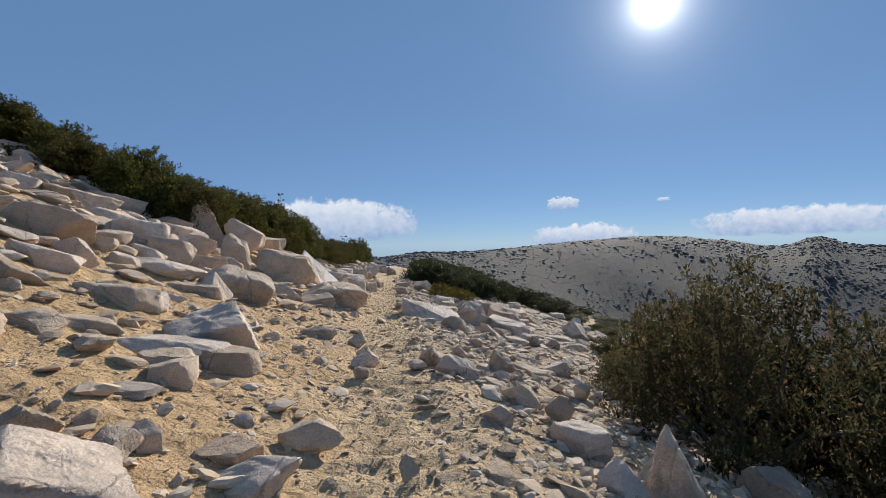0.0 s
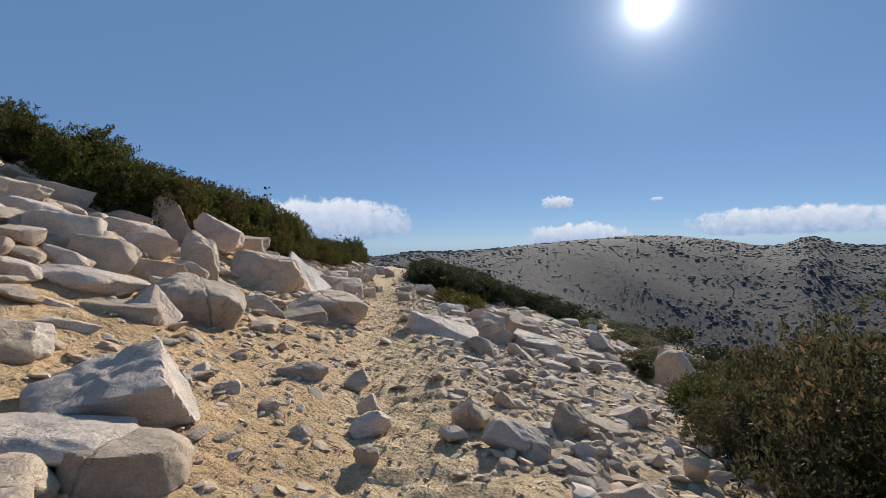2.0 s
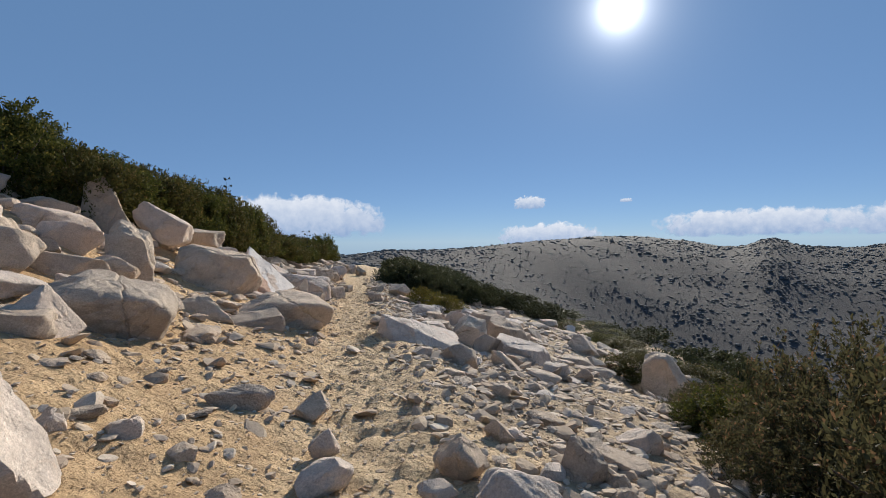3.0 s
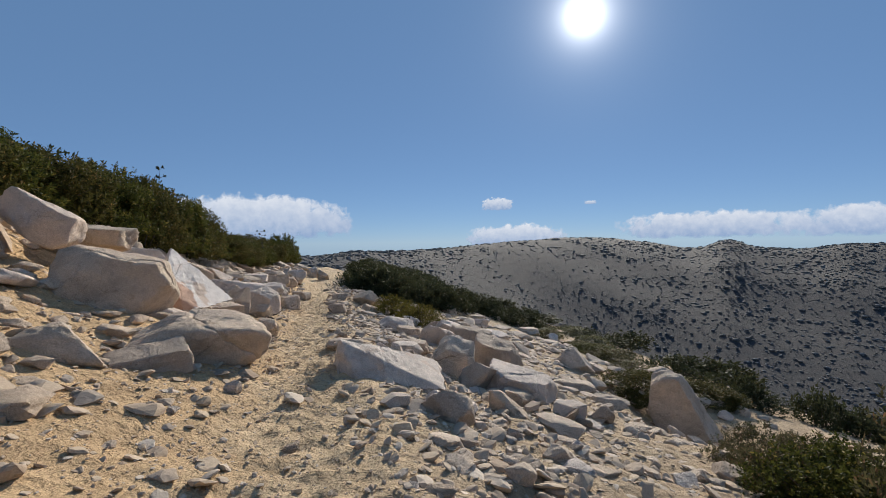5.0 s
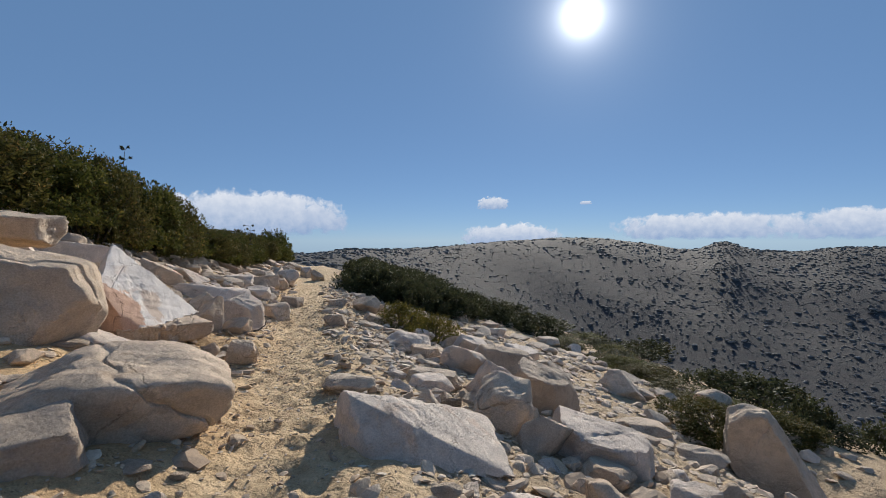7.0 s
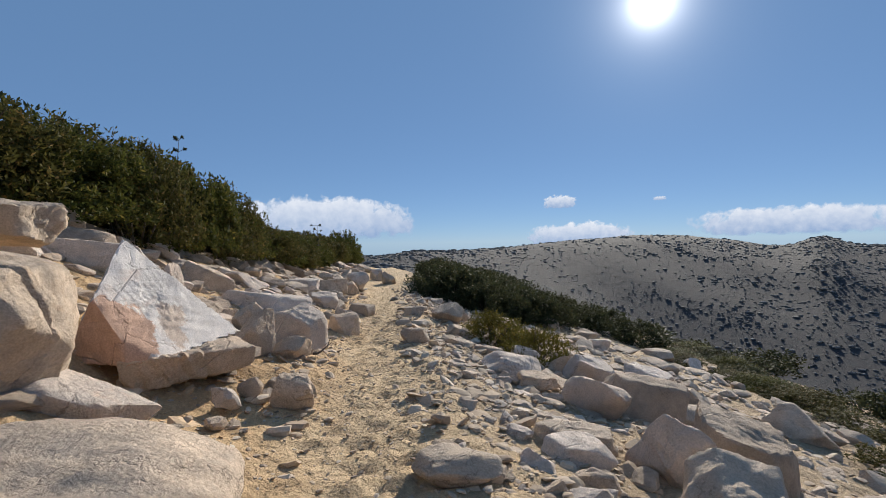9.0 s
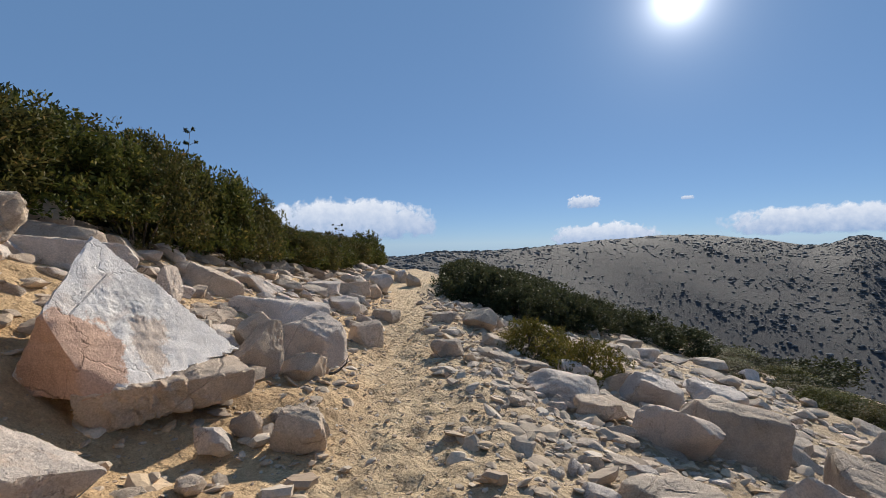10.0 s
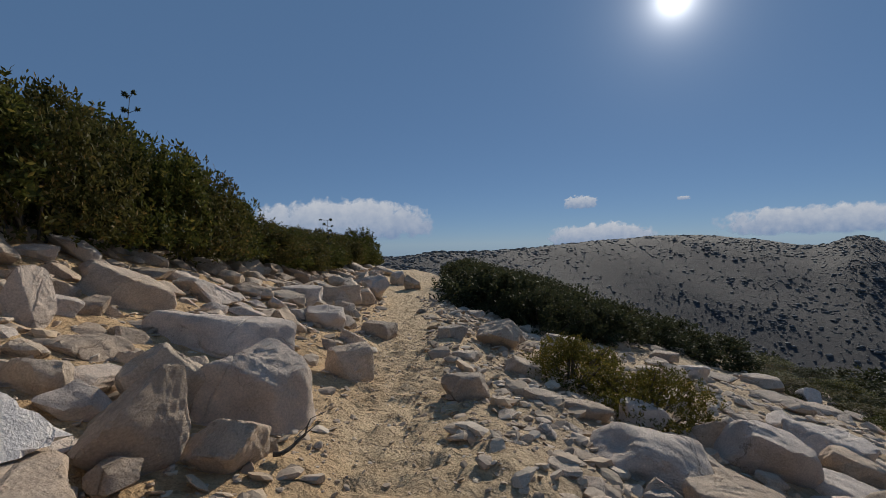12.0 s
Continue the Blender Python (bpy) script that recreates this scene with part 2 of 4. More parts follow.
def height(x, y):
    """The lie of the land: the trail on a shoulder, a slope rising to its west and falling to its east, a valley and a far ridge."""
    x, y = np.asarray(x, float), np.asarray(y, float)
    u = x - trail_x(y)
    left = np.maximum(-u - 0.4, 0)
    up = 0.30 * left + 0.035 * np.minimum(left, 4) ** 2 + 0.16 * np.maximum(left - 4, 0)
    up = np.where(up > 9, 9 + (up - 9) / (1 + (up - 9) / 6), up) * (1 - 0.30 * smooth(15, 25, y)) * (1 - 0.75 * smooth(28, 60, y))
    right = np.maximum(u - 0.6, 0)
    down = 0.275 * right + 0.22 * np.maximum(right - 14, 0) * smooth(13, 22, right)
    hollow = 0.75 * np.exp(-((x - 4.9) ** 2 + (y - 13.3) ** 2) / 3.0)
    hollow = hollow + 0.34 * np.exp(-((x + 3.85) ** 2 + (y - 12.6) ** 2) / 0.65)
    near = trail_z(y) + up - down - hollow
    r, az = np.hypot(x, y), np.arctan2(x, y)
    # the far side: a long ridge, nearer towards the trail's end
    turn = smooth(-0.20, 0.45, az)
    crest = 150 + 330 * turn
    def hump(middle, wide):
        return np.exp(-((az - middle) / wide) ** 2)
    top = -2.3 + 7.3 * hump(0.345, 0.12) + 1.8 * hump(0.17, 0.08) + 0.9 * hump(-0.10, 0.05) - 4.0 * smooth(0.45, 0.58, az) + 7.0 * hump(0.608, 0.030) + 3.5 * smooth(0.70, 0.78, az)
    top = top + (0.35 * np.sin(az * 31 + 1.0) + 0.3 * np.sin(az * 67)) * turn
    floor_z = -7.0 - 52.0 * turn
    rise = smooth(0.20 * crest, crest, r)
    relief = (np.sin(x * 0.021 + 1.3) * np.sin(y * 0.017) * 3.0 + np.sin(x * 0.055 + y * 0.03) * 1.2) * turn * np.sin(np.pi * rise)
    far = floor_z + (top - floor_z) * (0.35 * rise + 0.65 * rise ** 1.6) + relief - 0.05 * np.maximum(r - crest, 0)
    k = smooth(34, 120, r)
    return near * (1 - k) + np.maximum(far, -90) * k


def waves(count, low, high, seed):
    """Smooth random relief over the plane: a sum of waves, with lengths from low to high."""
    g = np.random.default_rng(seed)
    length, turn, phase = np.exp(g.uniform(np.log(low), np.log(high), count)), g.uniform(0, 2 * np.pi, count), g.uniform(0, 2 * np.pi, count)

    def value(x, y):
        return sum(np.sin((np.cos(a) * x + np.sin(a) * y) * 2 * np.pi / w + p) for w, a, p in zip(length, turn, phase)) / math.sqrt(count)
    return value


LUMPS, RIPPLE, ROLL = waves(14, 0.16, 0.5, 3), waves(10, 0.6, 2.5, 4), waves(12, 6, 40, 5)


def land(x, y):
    x, y = np.asarray(x, float), np.asarray(y, float)
    u = x - trail_x(y)
    r = np.hypot(x, y - 8)
    nearby = 1 - smooth(25, 45, r)
    tread = np.exp(-(u / 0.42) ** 2)
    return height(x, y) + nearby * ((0.013 + 0.014 * tread) * LUMPS(x, y) + 0.03 * RIPPLE(x, y) * (1 - tread) - 0.035 * tread) + 0.10 * ROLL(x, y) * smooth(14, 60, r)


def spread(lo, hi, step, outer, growth):
    """Grid lines: even from lo to hi, then wider and wider out to +-outer."""
    mids = list(np.arange(lo, hi, step))
    up_, down_, d = [mids[-1]], [mids[0]], step
    while up_[-1] < outer:
        d *= growth
        up_.append(up_[-1] + (min(d, 9) if up_[-1] < 560 else 70))
    d = step
    while down_[-1] > -outer:
        d *= growth
        down_.append(down_[-1] - min(d, 70))
    return np.array(down_[:0:-1] + mids + up_[1:])


def mesh_from(name, verts, faces, mat, smooth_faces=True):
    me = bpy.data.meshes.new(name)
    me.from_pydata(np.asarray(verts).tolist(), [], np.asarray(faces).tolist())
    if smooth_faces:
        me.polygons.foreach_set("use_smooth", np.ones(len(me.polygons), bool))
    me.materials.append(mat)
    me.update()
    return me


xs, ys = spread(-5.2, 3.2, 0.062, 1500, 1.055), spread(1.5, 19.0, 0.062, 1500, 1.055)
gx, gy = np.meshgrid(xs, ys)
gz = land(gx, gy)
nx, ny = len(xs), len(ys)
i = (np.arange(ny - 1)[:, None] * nx + np.arange(nx - 1)[None, :]).ravel()
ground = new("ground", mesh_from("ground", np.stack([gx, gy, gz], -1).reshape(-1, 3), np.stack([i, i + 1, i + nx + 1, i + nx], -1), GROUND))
tagged(ground, "sandy stony mountainside with a worn footpath and a far scrubby ridge", "ground", kind="structure")


# rocks
def ball(level):
    bm = bmesh.new()
    bmesh.ops.create_icosphere(bm, subdivisions=level, radius=1)
    bm.verts.ensure_lookup_table()
    v, f = np.array([p.co for p in bm.verts]), np.array([[q.index for q in p.verts] for p in bm.faces])
    bm.free()
    return v / np.linalg.norm(v, axis=1, keepdims=True), f


BALLS = {k: ball(k) for k in (1, 2, 3, 4, 5, 6)}
# style: number of broken faces, nearest face, sharpness of the edges
STYLES = {"block": (10, 0.60, 20), "slab": (12, 0.74, 24), "round": (14, 0.80, 12), "tall": (11, 0.66, 20), "wedge": (9, 0.58, 24), "long": (11, 0.68, 20)}
# rocks with a form of their own: cut planes, x across, y away, z up
SHAPES = {}
SHAPES["keel"] = [(-1, -0.2, 0.1, 0.95), (0.40, -0.16, 1, 0.30), (0.10, -1, 0.55, 0.40), (1, 0.1, 0.5, 1.15), (0, 1, 0.3, 0.6), (0, 0, -1, 0.28), (-0.6, -0.8, 0.15, 0.74), (0.25, 0.5, 1, 0.42)]
SHAPES["keel2"] = [(-0.9, 0.2, 0.35, 0.8), (0.28, -0.30, 1, 0.42), (-0.25, -1, 0.05, 0.62), (1, -0.25, 0.15, 1.0), (0.5, 0.8, 0.2, 0.8), (0, 0, -1, 0.5), (-0.35, 0.1, 1, 0.55), (0.7, -0.7, 0.2, 0.85)]
SHAPES["lid"] = [(-0.12, -0.42, 1, 0.40), (0.95, -0.12, 0.42, 0.80), (0.05, -1, -0.75, 0.62), (-0.9, -0.25, 0.25, 0.95), (0.1, 1, 0.35, 0.62), (0, 0, -1, 0.5), (-0.45, 0.5, 0.8, 0.62), (0.75, 0.6, 0.2, 0.92)]
SHAPES["dome"] = [(0.10, -0.16, 1, 0.50), (0.62, -0.10, 0.75, 0.82), (0.05, -1, -0.35, 0.72), (-0.10, -0.8, 0.55, 0.80), (-0.55, -0.1, 0.80, 0.66), (1, -0.15, -0.25, 1.0), (-1, 0, -0.2, 1.05), (0, 1, 0.1, 0.7), (0, 0, -1, 0.6)]
SHAPES["face"] = [(0.28, -0.20, 1, 0.70), (-0.45, -0.15, 0.9, 0.92), (0.85, -0.25, 0.35, 0.84), (0.08, -1, 0.12, 0.72), (1, 0.1, -0.2, 0.95), (-1, 0.1, 0.1, 0.95), (0, 1, 0.1, 0.8), (0, 0, -1, 0.85), (0.60, -0.60, -0.50, 0.80), (-0.5, -0.6, 0.7, 0.95)]
SHAPES["stand"] = [(0.10, -0.1, 1, 0.95), (0.86, -0.05, 0.50, 0.46), (-1, -0.1, 0.04, 0.78), (-0.1, -1, 0.1, 0.5), (0, 1, 0.1, 0.6), (0, 0, -1, 0.95), (-0.5, -0.2, 0.9, 1.02), (-0.72, 0, -0.6, 0.80)]
SHAPES["ramp"] = [(0.52, -0.22, 0.85, 0.42), (-0.45, -0.25, 0.9, 0.75), (0, -1, 0.2, 0.85), (-1, 0, 0.1, 1.0), (1, 0.1, 0, 1.1), (0.1, 1, 0.2, 0.8), (0, 0, -1, 0.6)]
SHAPES["spire"] = [(-0.85, -0.15, 0.50, 0.52), (0.80, -0.1, 0.55, 0.50), (0.1, -1, 0.15, 0.55), (0, 1, 0.3, 0.5), (0, 0, -1, 0.7), (0.25, -0.4, 1, 0.72)]
SHAPES["brick"] = [(0.06, -0.22, 1, 0.62), (0.02, -1, 0.05, 0.75), (1, -0.12, 0.05, 1.0), (-1, 0, 0.1, 1.0), (0, 1, 0, 0.8), (0, 0, -1, 0.6), (0.65, -0.7, 0.05, 1.12), (0.1, -0.7, 0.7, 0.90)]
SHAPES["roof"] = [(-0.55, -0.2, 0.85, 0.55), (0.50, -0.25, 0.85, 0.58), (0.1, 0.1, 1, 0.58), (0, -1, 0.35, 0.72), (0, 1, 0.3, 0.75), (1, 0, 0.1, 1.2), (-1, 0, 0.1, 1.2), (0, 0, -1, 0.5)]
SHAPES["table"] = [(0.18, -0.08, 1, 0.50), (0.1, -1, -0.1, 0.72), (-1, -0.1, 0.3, 0.92), (1, -0.2, 0.1, 0.98), (0, 1, 0.2, 0.8), (0, 0, -1, 0.5), (0.6, -0.75, 0.1, 0.92), (-0.6, -0.7, 0.2, 0.9), (0.7, 0.1, 0.6, 0.85)]


def solid(dirs, planes, power):
    """How far out the surface of a body with those cut planes lies in each direction, its edges worn round."""
    q = np.array([p[:3] for p in planes], float)
    q /= np.linalg.norm(q, axis=1, keepdims=True)
    d = np.array([p[3] for p in planes], float)
    return dirs * ((np.maximum(dirs @ q.T / d, 0) ** power).sum(1) ** (-1 / power))[:, None]


def fibre(p, g, count, low, high):
    out = np.zeros(len(p))
    for _ in range(count):
        a = g.normal(size=3)
        a *= 2 * np.pi / np.exp(g.uniform(np.log(low), np.log(high))) / np.linalg.norm(a)
        out += np.sin(p @ a + g.uniform(0, 6.3))
    return out / math.sqrt(count)


def crevice(p, dirs, g, depth=0.06, across=None):
    """A joint in the rock: a thin wavering groove, one side of it stepped back a little."""
    a = g.normal(0, 1, 3) * (1, 1, 0.5)
    a = np.array(across[:3]) if across else a / np.linalg.norm(a)
    k = p @ a - (across[3] if across else g.uniform(-0.25, 0.25)) + 0.035 * fibre(p, g, 6, 0.3, 0.9)
    return p - dirs * (depth * np.exp(-(k / 0.022) ** 2) + 0.022 / (1 + np.exp(-k / 0.012)))[:, None]


def rock_shape(style, seed, level, planes=None, joint=None):
    """A rock that fills the box -0.5..0.5, -0.5..0.5, 0..1."""
    g = np.random.default_rng(seed * 7 + 11)
    dirs, faces = BALLS[level]
    given = planes is not None
    cuts, nearest, power = STYLES[style]
    if planes is None:
        # faces spread unevenly all round, then one or two broad flats
        k = np.arange(cuts)
        z, a = 1 - (2 * k + 1) / cuts, k * 2.39996 + g.uniform(0, 6.3)
        out = np.stack([np.sqrt(1 - z * z) * np.cos(a), np.sqrt(1 - z * z) * np.sin(a), z], -1)
        out = out @ np.array(Euler(tuple(g.uniform(0, 6.3, 3))).to_matrix()) + g.normal(0, 0.27, (cuts, 3))
        planes = [(*v, g.uniform(nearest, 1.0)) for v in out]
        if style in ("slab", "long"):
            planes += [(g.normal(0, 0.10), g.normal(0, 0.10), 1, 0.52), (g.normal(0, 0.1), g.normal(0, 0.1), -1, 0.5)]
        elif style == "wedge":
            planes += [(g.choice((-1, 1)) * 0.6, g.normal(0, 0.3), 0.8, 0.42), (0, 0, -1, 0.6)]
        elif style in ("block", "tall"):
            planes += [(g.normal(0, 0.45), g.normal(0, 0.45), 1, 0.62)]
    else:
        planes = [(*(np.array(q[:3]) + g.normal(0, 0.05, 3)), q[3] * g.uniform(0.95, 1.05)) for q in planes]
    power = 40 if given and style != "round" else power
    p = solid(dirs, planes, power if level > 4 else 36 if level == 4 else 60)
    p += dirs * (0.034 * fibre(p, g, 9, 0.6, 1.6) + 0.016 * fibre(p, g, 12, 0.2, 0.55) + (0.006 * fibre(p, g, 12, 0.07, 0.18) if level > 3 else 0))[:, None]
    if level > 4 and (joint or seed % 3 == 0):
        p = crevice(p, dirs, g, 0.055 if joint else 0.045, joint)
    lo, hi = p.min(0), p.max(0)
    p = (p - lo) / (hi - lo) - np.array([0.5, 0.5, 0.0])
    return p, faces


LOOKS = {"block": "angular pale grey granite", "slab": "flat tan grey granite", "round": "rounded weathered tan granite", "tall": "upright pointed grey granite", "wedge": "wedge shaped pale granite", "long": "long low grey granite"}


PLACED = []


def rock(x, y, z, w, d, h, yaw, style, seed, mat=None, label="", shape=None, lean=0.0, joint=None):
    """A rock whose foot is at z: w across, d deep, h high; some of it sits in the soil."""
    size = max(w, d, h)
    level = 6 if size > 1.15 else 5 if size > 0.46 else 4 if size > 0.24 else 3
    form = SHAPES[shape] if shape in SHAPES else None
    if shape and shape[-1] == "~":
        form, style = None, {"table": "slab", "face": "block", "keel2": "wedge", "dome": "round", "ramp": "wedge", "keel": "long"}[shape[:-1]]
    # loose rocks lie with the slope
    off, rnd = x - float(trail_x(y)), random.Random(seed)
    if not form and off < -1.7 and style != "tall":
        w, h, lean = w * 1.14, h * 0.72, rnd.uniform(6, 27)
    elif not form and off > 0.9:
        lean = rnd.uniform(4, 19)
    p, faces = rock_shape(style, seed, level, form, joint)
    PLACED.append((x, y, max(w, d) / 2))
    sunk = 0.16 * h + 0.03
    p = p * (w, d, h + sunk) - (0, 0, sunk)
    if not mat:
        mat = (ROCK, ROCK_WHITE, ROCK_GREY, ROCK, ROCK_WHITE)[seed % 5]
    name = "boulder" if size > 0.5 else "rock"
    ob = new(name, mesh_from(name, p, faces, mat))
    ob.data.set_sharp_from_angle(angle=radians(30))
    ob.matrix_world = pose(x, y, z, 0, lean, yaw)
    where = "on the stony slope" if abs(x + 0.05 + 0.175 * y) > 1.2 else "beside the trail"
    return tagged(ob, label or f"{LOOKS[style]} {name} {where}", name, group="rocks on the mountainside")


rock(-1.86, 2.00, 0.36, 0.65, 0.50, 0.33, 44, "block", 1, shape="ramp")
rock(-2.29, 2.33, 0.53, 0.27, 0.20, 0.18, 45, "slab", 2)
rock(-1.84, 2.38, 0.35, 0.25, 0.22, 0.21, 38, "round", 3)
rock(-1.81, 2.53, 0.34, 0.20, 0.15, 0.19, 36, "block", 4)
rock(-1.13, 3.23, 0.08, 0.43, 0.32, 0.20, 19, "round", 5)
rock(-1.20, 2.55, 0.13, 0.50, 0.38, 0.17, 25, "block", 6, shape="face~")
rock(-1.47, 2.78, 0.21, 0.39, 0.30, 0.10, 28, "slab", 7, shape="table~")
rock(-3.52, 4.71, 0.86, 0.55, 0.40, 0.31, 37, "block", 8, shape="table~")
rock(-3.78, 4.63, 0.99, 0.36, 0.27, 0.21, 39, "block", 9, shape="face~")
rock(-3.21, 3.84, 0.79, 0.48, 0.36, 0.17, 40, "slab", 10, shape="table~")
rock(-1.60, 3.25, 0.23, 0.13, 0.12, 0.08, 26, "block", 11)
rock(0.73, 4.53, -0.22, 0.26, 0.20, 0.23, -10, "block", 12)
rock(0.14, 3.96, -0.03, 0.29, 0.23, 0.16, -3, "block", 13)
rock(0.80, 3.95, -0.21, 0.53, 0.39, 0.18, -12, "slab", 14, shape="table~")
rock(1.27, 3.37, -0.31, 0.49, 0.33, 0.48, -22, "tall", 15, shape="spire")
rock(0.92, 3.23, -0.21, 0.34, 0.27, 0.19, -17, "block", 16, shape="keel2~")
rock(2.26, 3.89, -0.61, 0.52, 0.40, 0.25, -31, "block", 17, shape="table~")
rock(0.42, 4.77, -0.15, 0.38, 0.28, 0.20, -5, "block", 18, shape="face~")
rock(-4.43, 4.73, 1.28, 0.60, 0.47, 0.29, 43, "slab", 19, shape="table~")
rock(-5.30, 5.70, 1.61, 0.86, 0.67, 0.61, 43, "block", 20, shape="table~")
rock(-10.15, 10.60, 3.40, 0.65, 0.52, 0.51, 44, "block", 21, shape="face~")
rock(-9.59, 9.50, 3.28, 0.35, 0.28, 0.35, 45, "block", 22, shape="keel2~")
rock(-10.65, 12.09, 3.45, 1.03, 0.81, 0.76, 41, "slab", 23, shape="table~")
rock(-7.60, 7.68, 2.53, 0.56, 0.50, 0.34, 45, "slab", 24, shape="table~")
rock(-7.25, 8.35, 2.26, 1.31, 0.96, 0.48, 41, "slab", 25, shape="table~")
rock(-6.24, 8.20, 1.84, 0.99, 0.73, 0.39, 37, "slab", 26, shape="table~")
rock(-6.72, 10.36, 1.86, 0.75, 0.56, 0.43, 33, "slab", 27, shape="table~")
rock(-5.19, 7.60, 1.37, 0.82, 0.61, 0.51, 34, "slab", 28, shape="table~")
rock(-5.49, 9.19, 1.36, 0.68, 0.51, 0.51, 31, "block", 29, shape="table~")
rock(-4.96, 6.20, 1.43, 0.30, 0.24, 0.30, 39, "block", 30, shape="face~")
rock(-4.46, 5.19, 1.28, 0.41, 0.20, 0.44, 41, "tall", 31, shape="face~")
rock(-4.05, 4.40, 1.15, 0.27, 0.20, 0.16, 43, "block", 32)
rock(-3.29, 3.40, 0.86, 0.41, 0.32, 0.25, 44, "block", 33, shape="face~")
rock(-4.58, 6.06, 1.25, 0.37, 0.27, 0.22, 37, "slab", 34, shape="table~")
rock(-3.87, 3.83, 1.12, 0.14, 0.11, 0.16, 46, "block", 35)
rock(-2.67, 4.68, 0.46, 1.0, 0.70, 0.43, 35, "wedge", 36, shape="lid")
rock(-2.22, 4.22, 0.36, 0.65, 0.47, 0.23, 34, "slab", 37, shape="table")
rock(-2.28, 3.51, 0.43, 0.41, 0.36, 0.20, 43, "block", 38, shape="table~")
rock(-2.63, 4.09, 0.50, 0.86, 0.61, 0.23, 41, "slab", 39, shape="table~")
rock(-2.44, 3.74, 0.48, 0.43, 0.31, 0.24, 42, "slab", 40, shape="table~")
rock(-3.54, 4.84, 0.85, 0.56, 0.41, 0.28, 43, "block", 41, shape="table~")
rock(-3.72, 7.32, 0.62, 1.22, 0.85, 0.55, 33, "round", 42, label="large rounded pale boulder split by a joint", shape="dome", lean=8, joint=(0.95, 0.1, 0.15, 0.22))
rock(-4.33, 6.62, 1.02, 0.90, 0.65, 0.37, 42, "round", 44, shape="dome~")
rock(-3.77, 6.32, 0.82, 0.61, 0.45, 0.27, 39, "slab", 45, shape="table~")
rock(-3.64, 6.51, 0.75, 0.47, 0.35, 0.50, 36, "block", 46, shape="keel2~")
rock(-4.70, 8.12, 1.06, 0.79, 0.58, 0.37, 36, "slab", 47, shape="table~")
rock(-4.52, 8.56, 0.95, 0.50, 0.37, 0.47, 32, "block", 48, shape="face~")
rock(-5.36, 7.51, 1.45, 0.86, 0.63, 0.65, 43, "slab", 49, shape="table~")
rock(-4.90, 7.46, 1.23, 0.68, 0.50, 0.55, 40, "slab", 50, shape="table~")
rock(-6.02, 9.54, 1.35, 0.98, 0.72, 0.83, 37, "block", 51, shape="face~")
rock(-6.30, 11.35, 1.50, 0.95, 0.75, 1.15, 33, "tall", 52, shape="stand")
rock(-4.55, 9.02, 0.85, 0.56, 0.33, 0.89, 31, "tall", 53, shape="face")
rock(-5.67, 11.55, 1.57, 0.93, 0.68, 0.68, 29, "slab", 54, shape="table~")
rock(-5.59, 12.76, 1.39, 0.92, 0.68, 0.50, 26, "slab", 55, shape="table~")
rock(-4.85, 6.90, 1.28, 0.44, 0.32, 0.28, 43, "block", 56, shape="table~")
rock(-3.73, 8.42, 0.62, 0.27, 0.21, 0.26, 28, "block", 57)
rock(-3.58, 9.01, 0.50, 0.63, 0.46, 0.34, 24, "block", 58, shape="keel2~")
rock(-7.70, 10.00, 2.31, 1.01, 0.74, 0.46, 43, "slab", 59, shape="table~")
rock(-0.52, 5.80, 0.03, 0.35, 0.27, 0.20, -1, "wedge", 60, shape="keel2~")
rock(-0.20, 5.48, -0.03, 0.50, 0.36, 0.22, -7, "block", 61, shape="keel2~")
rock(0.28, 6.09, -0.20, 0.31, 0.24, 0.27, -13, "block", 62, shape="table~")
rock(-0.20, 6.54, -0.09, 0.25, 0.15, 0.14, -5, "tall", 63)
rock(-0.66, 5.50, 0.03, 0.23, 0.18, 0.09, 1, "block", 64)
rock(1.24, 5.87, -0.44, 0.19, 0.15, 0.18, -28, "block", 65)
rock(-1.30, 5.63, 0.03, 0.33, 0.26, 0.16, 12, "round", 66, shape="dome~")
rock(-1.22, 5.08, 0.03, 0.17, 0.15, 0.13, 13, "tall", 67)
rock(-1.65, 6.71, 0.02, 0.28, 0.22, 0.19, 14, "block", 68)
rock(-1.41, 6.08, 0.02, 0.21, 0.17, 0.16, 13, "block", 69)
rock(-1.70, 5.23, 0.13, 0.18, 0.14, 0.10, 21, "block", 70)
rock(-2.39, 5.58, 0.34, 0.19, 0.17, 0.11, 30, "slab", 71)
rock(-2.13, 6.50, 0.19, 0.49, 0.12, 0.15, 21, "slab", 72, shape="table~")
rock(-2.07, 5.56, 0.23, 0.17, 0.14, 0.07, 25, "slab", 73)
rock(-2.64, 5.37, 0.45, 0.16, 0.12, 0.13, 35, "wedge", 74)
rock(0.53, 6.05, -0.26, 0.17, 0.14, 0.13, -17, "block", 75)
rock(0.28, 5.53, -0.16, 0.20, 0.16, 0.15, -15, "block", 76)
rock(0.17, 5.30, -0.12, 0.32, 0.25, 0.07, -15, "slab", 77, shape="table~")
rock(6.19, 17.63, -2.60, 0.88, 0.70, 0.48, -24, "block", 78, shape="face~")
rock(-1.00, 10.59, -0.16, 1.37, 0.97, 0.43, 0, "long", 79, shape="keel")
rock(-0.10, 11.68, -0.49, 0.63, 0.46, 0.52, -10, "block", 80, shape="face")
rock(0.71, 11.22, -0.68, 1.07, 0.77, 0.42, -20, "slab", 81, shape="table")
rock(0.17, 11.13, -0.52, 0.56, 0.41, 0.32, -14, "block", 82, shape="keel2~")
rock(4.77, 13.94, -2.50, 1.47, 0.72, 1.20, -38, "tall", 83, shape="stand")
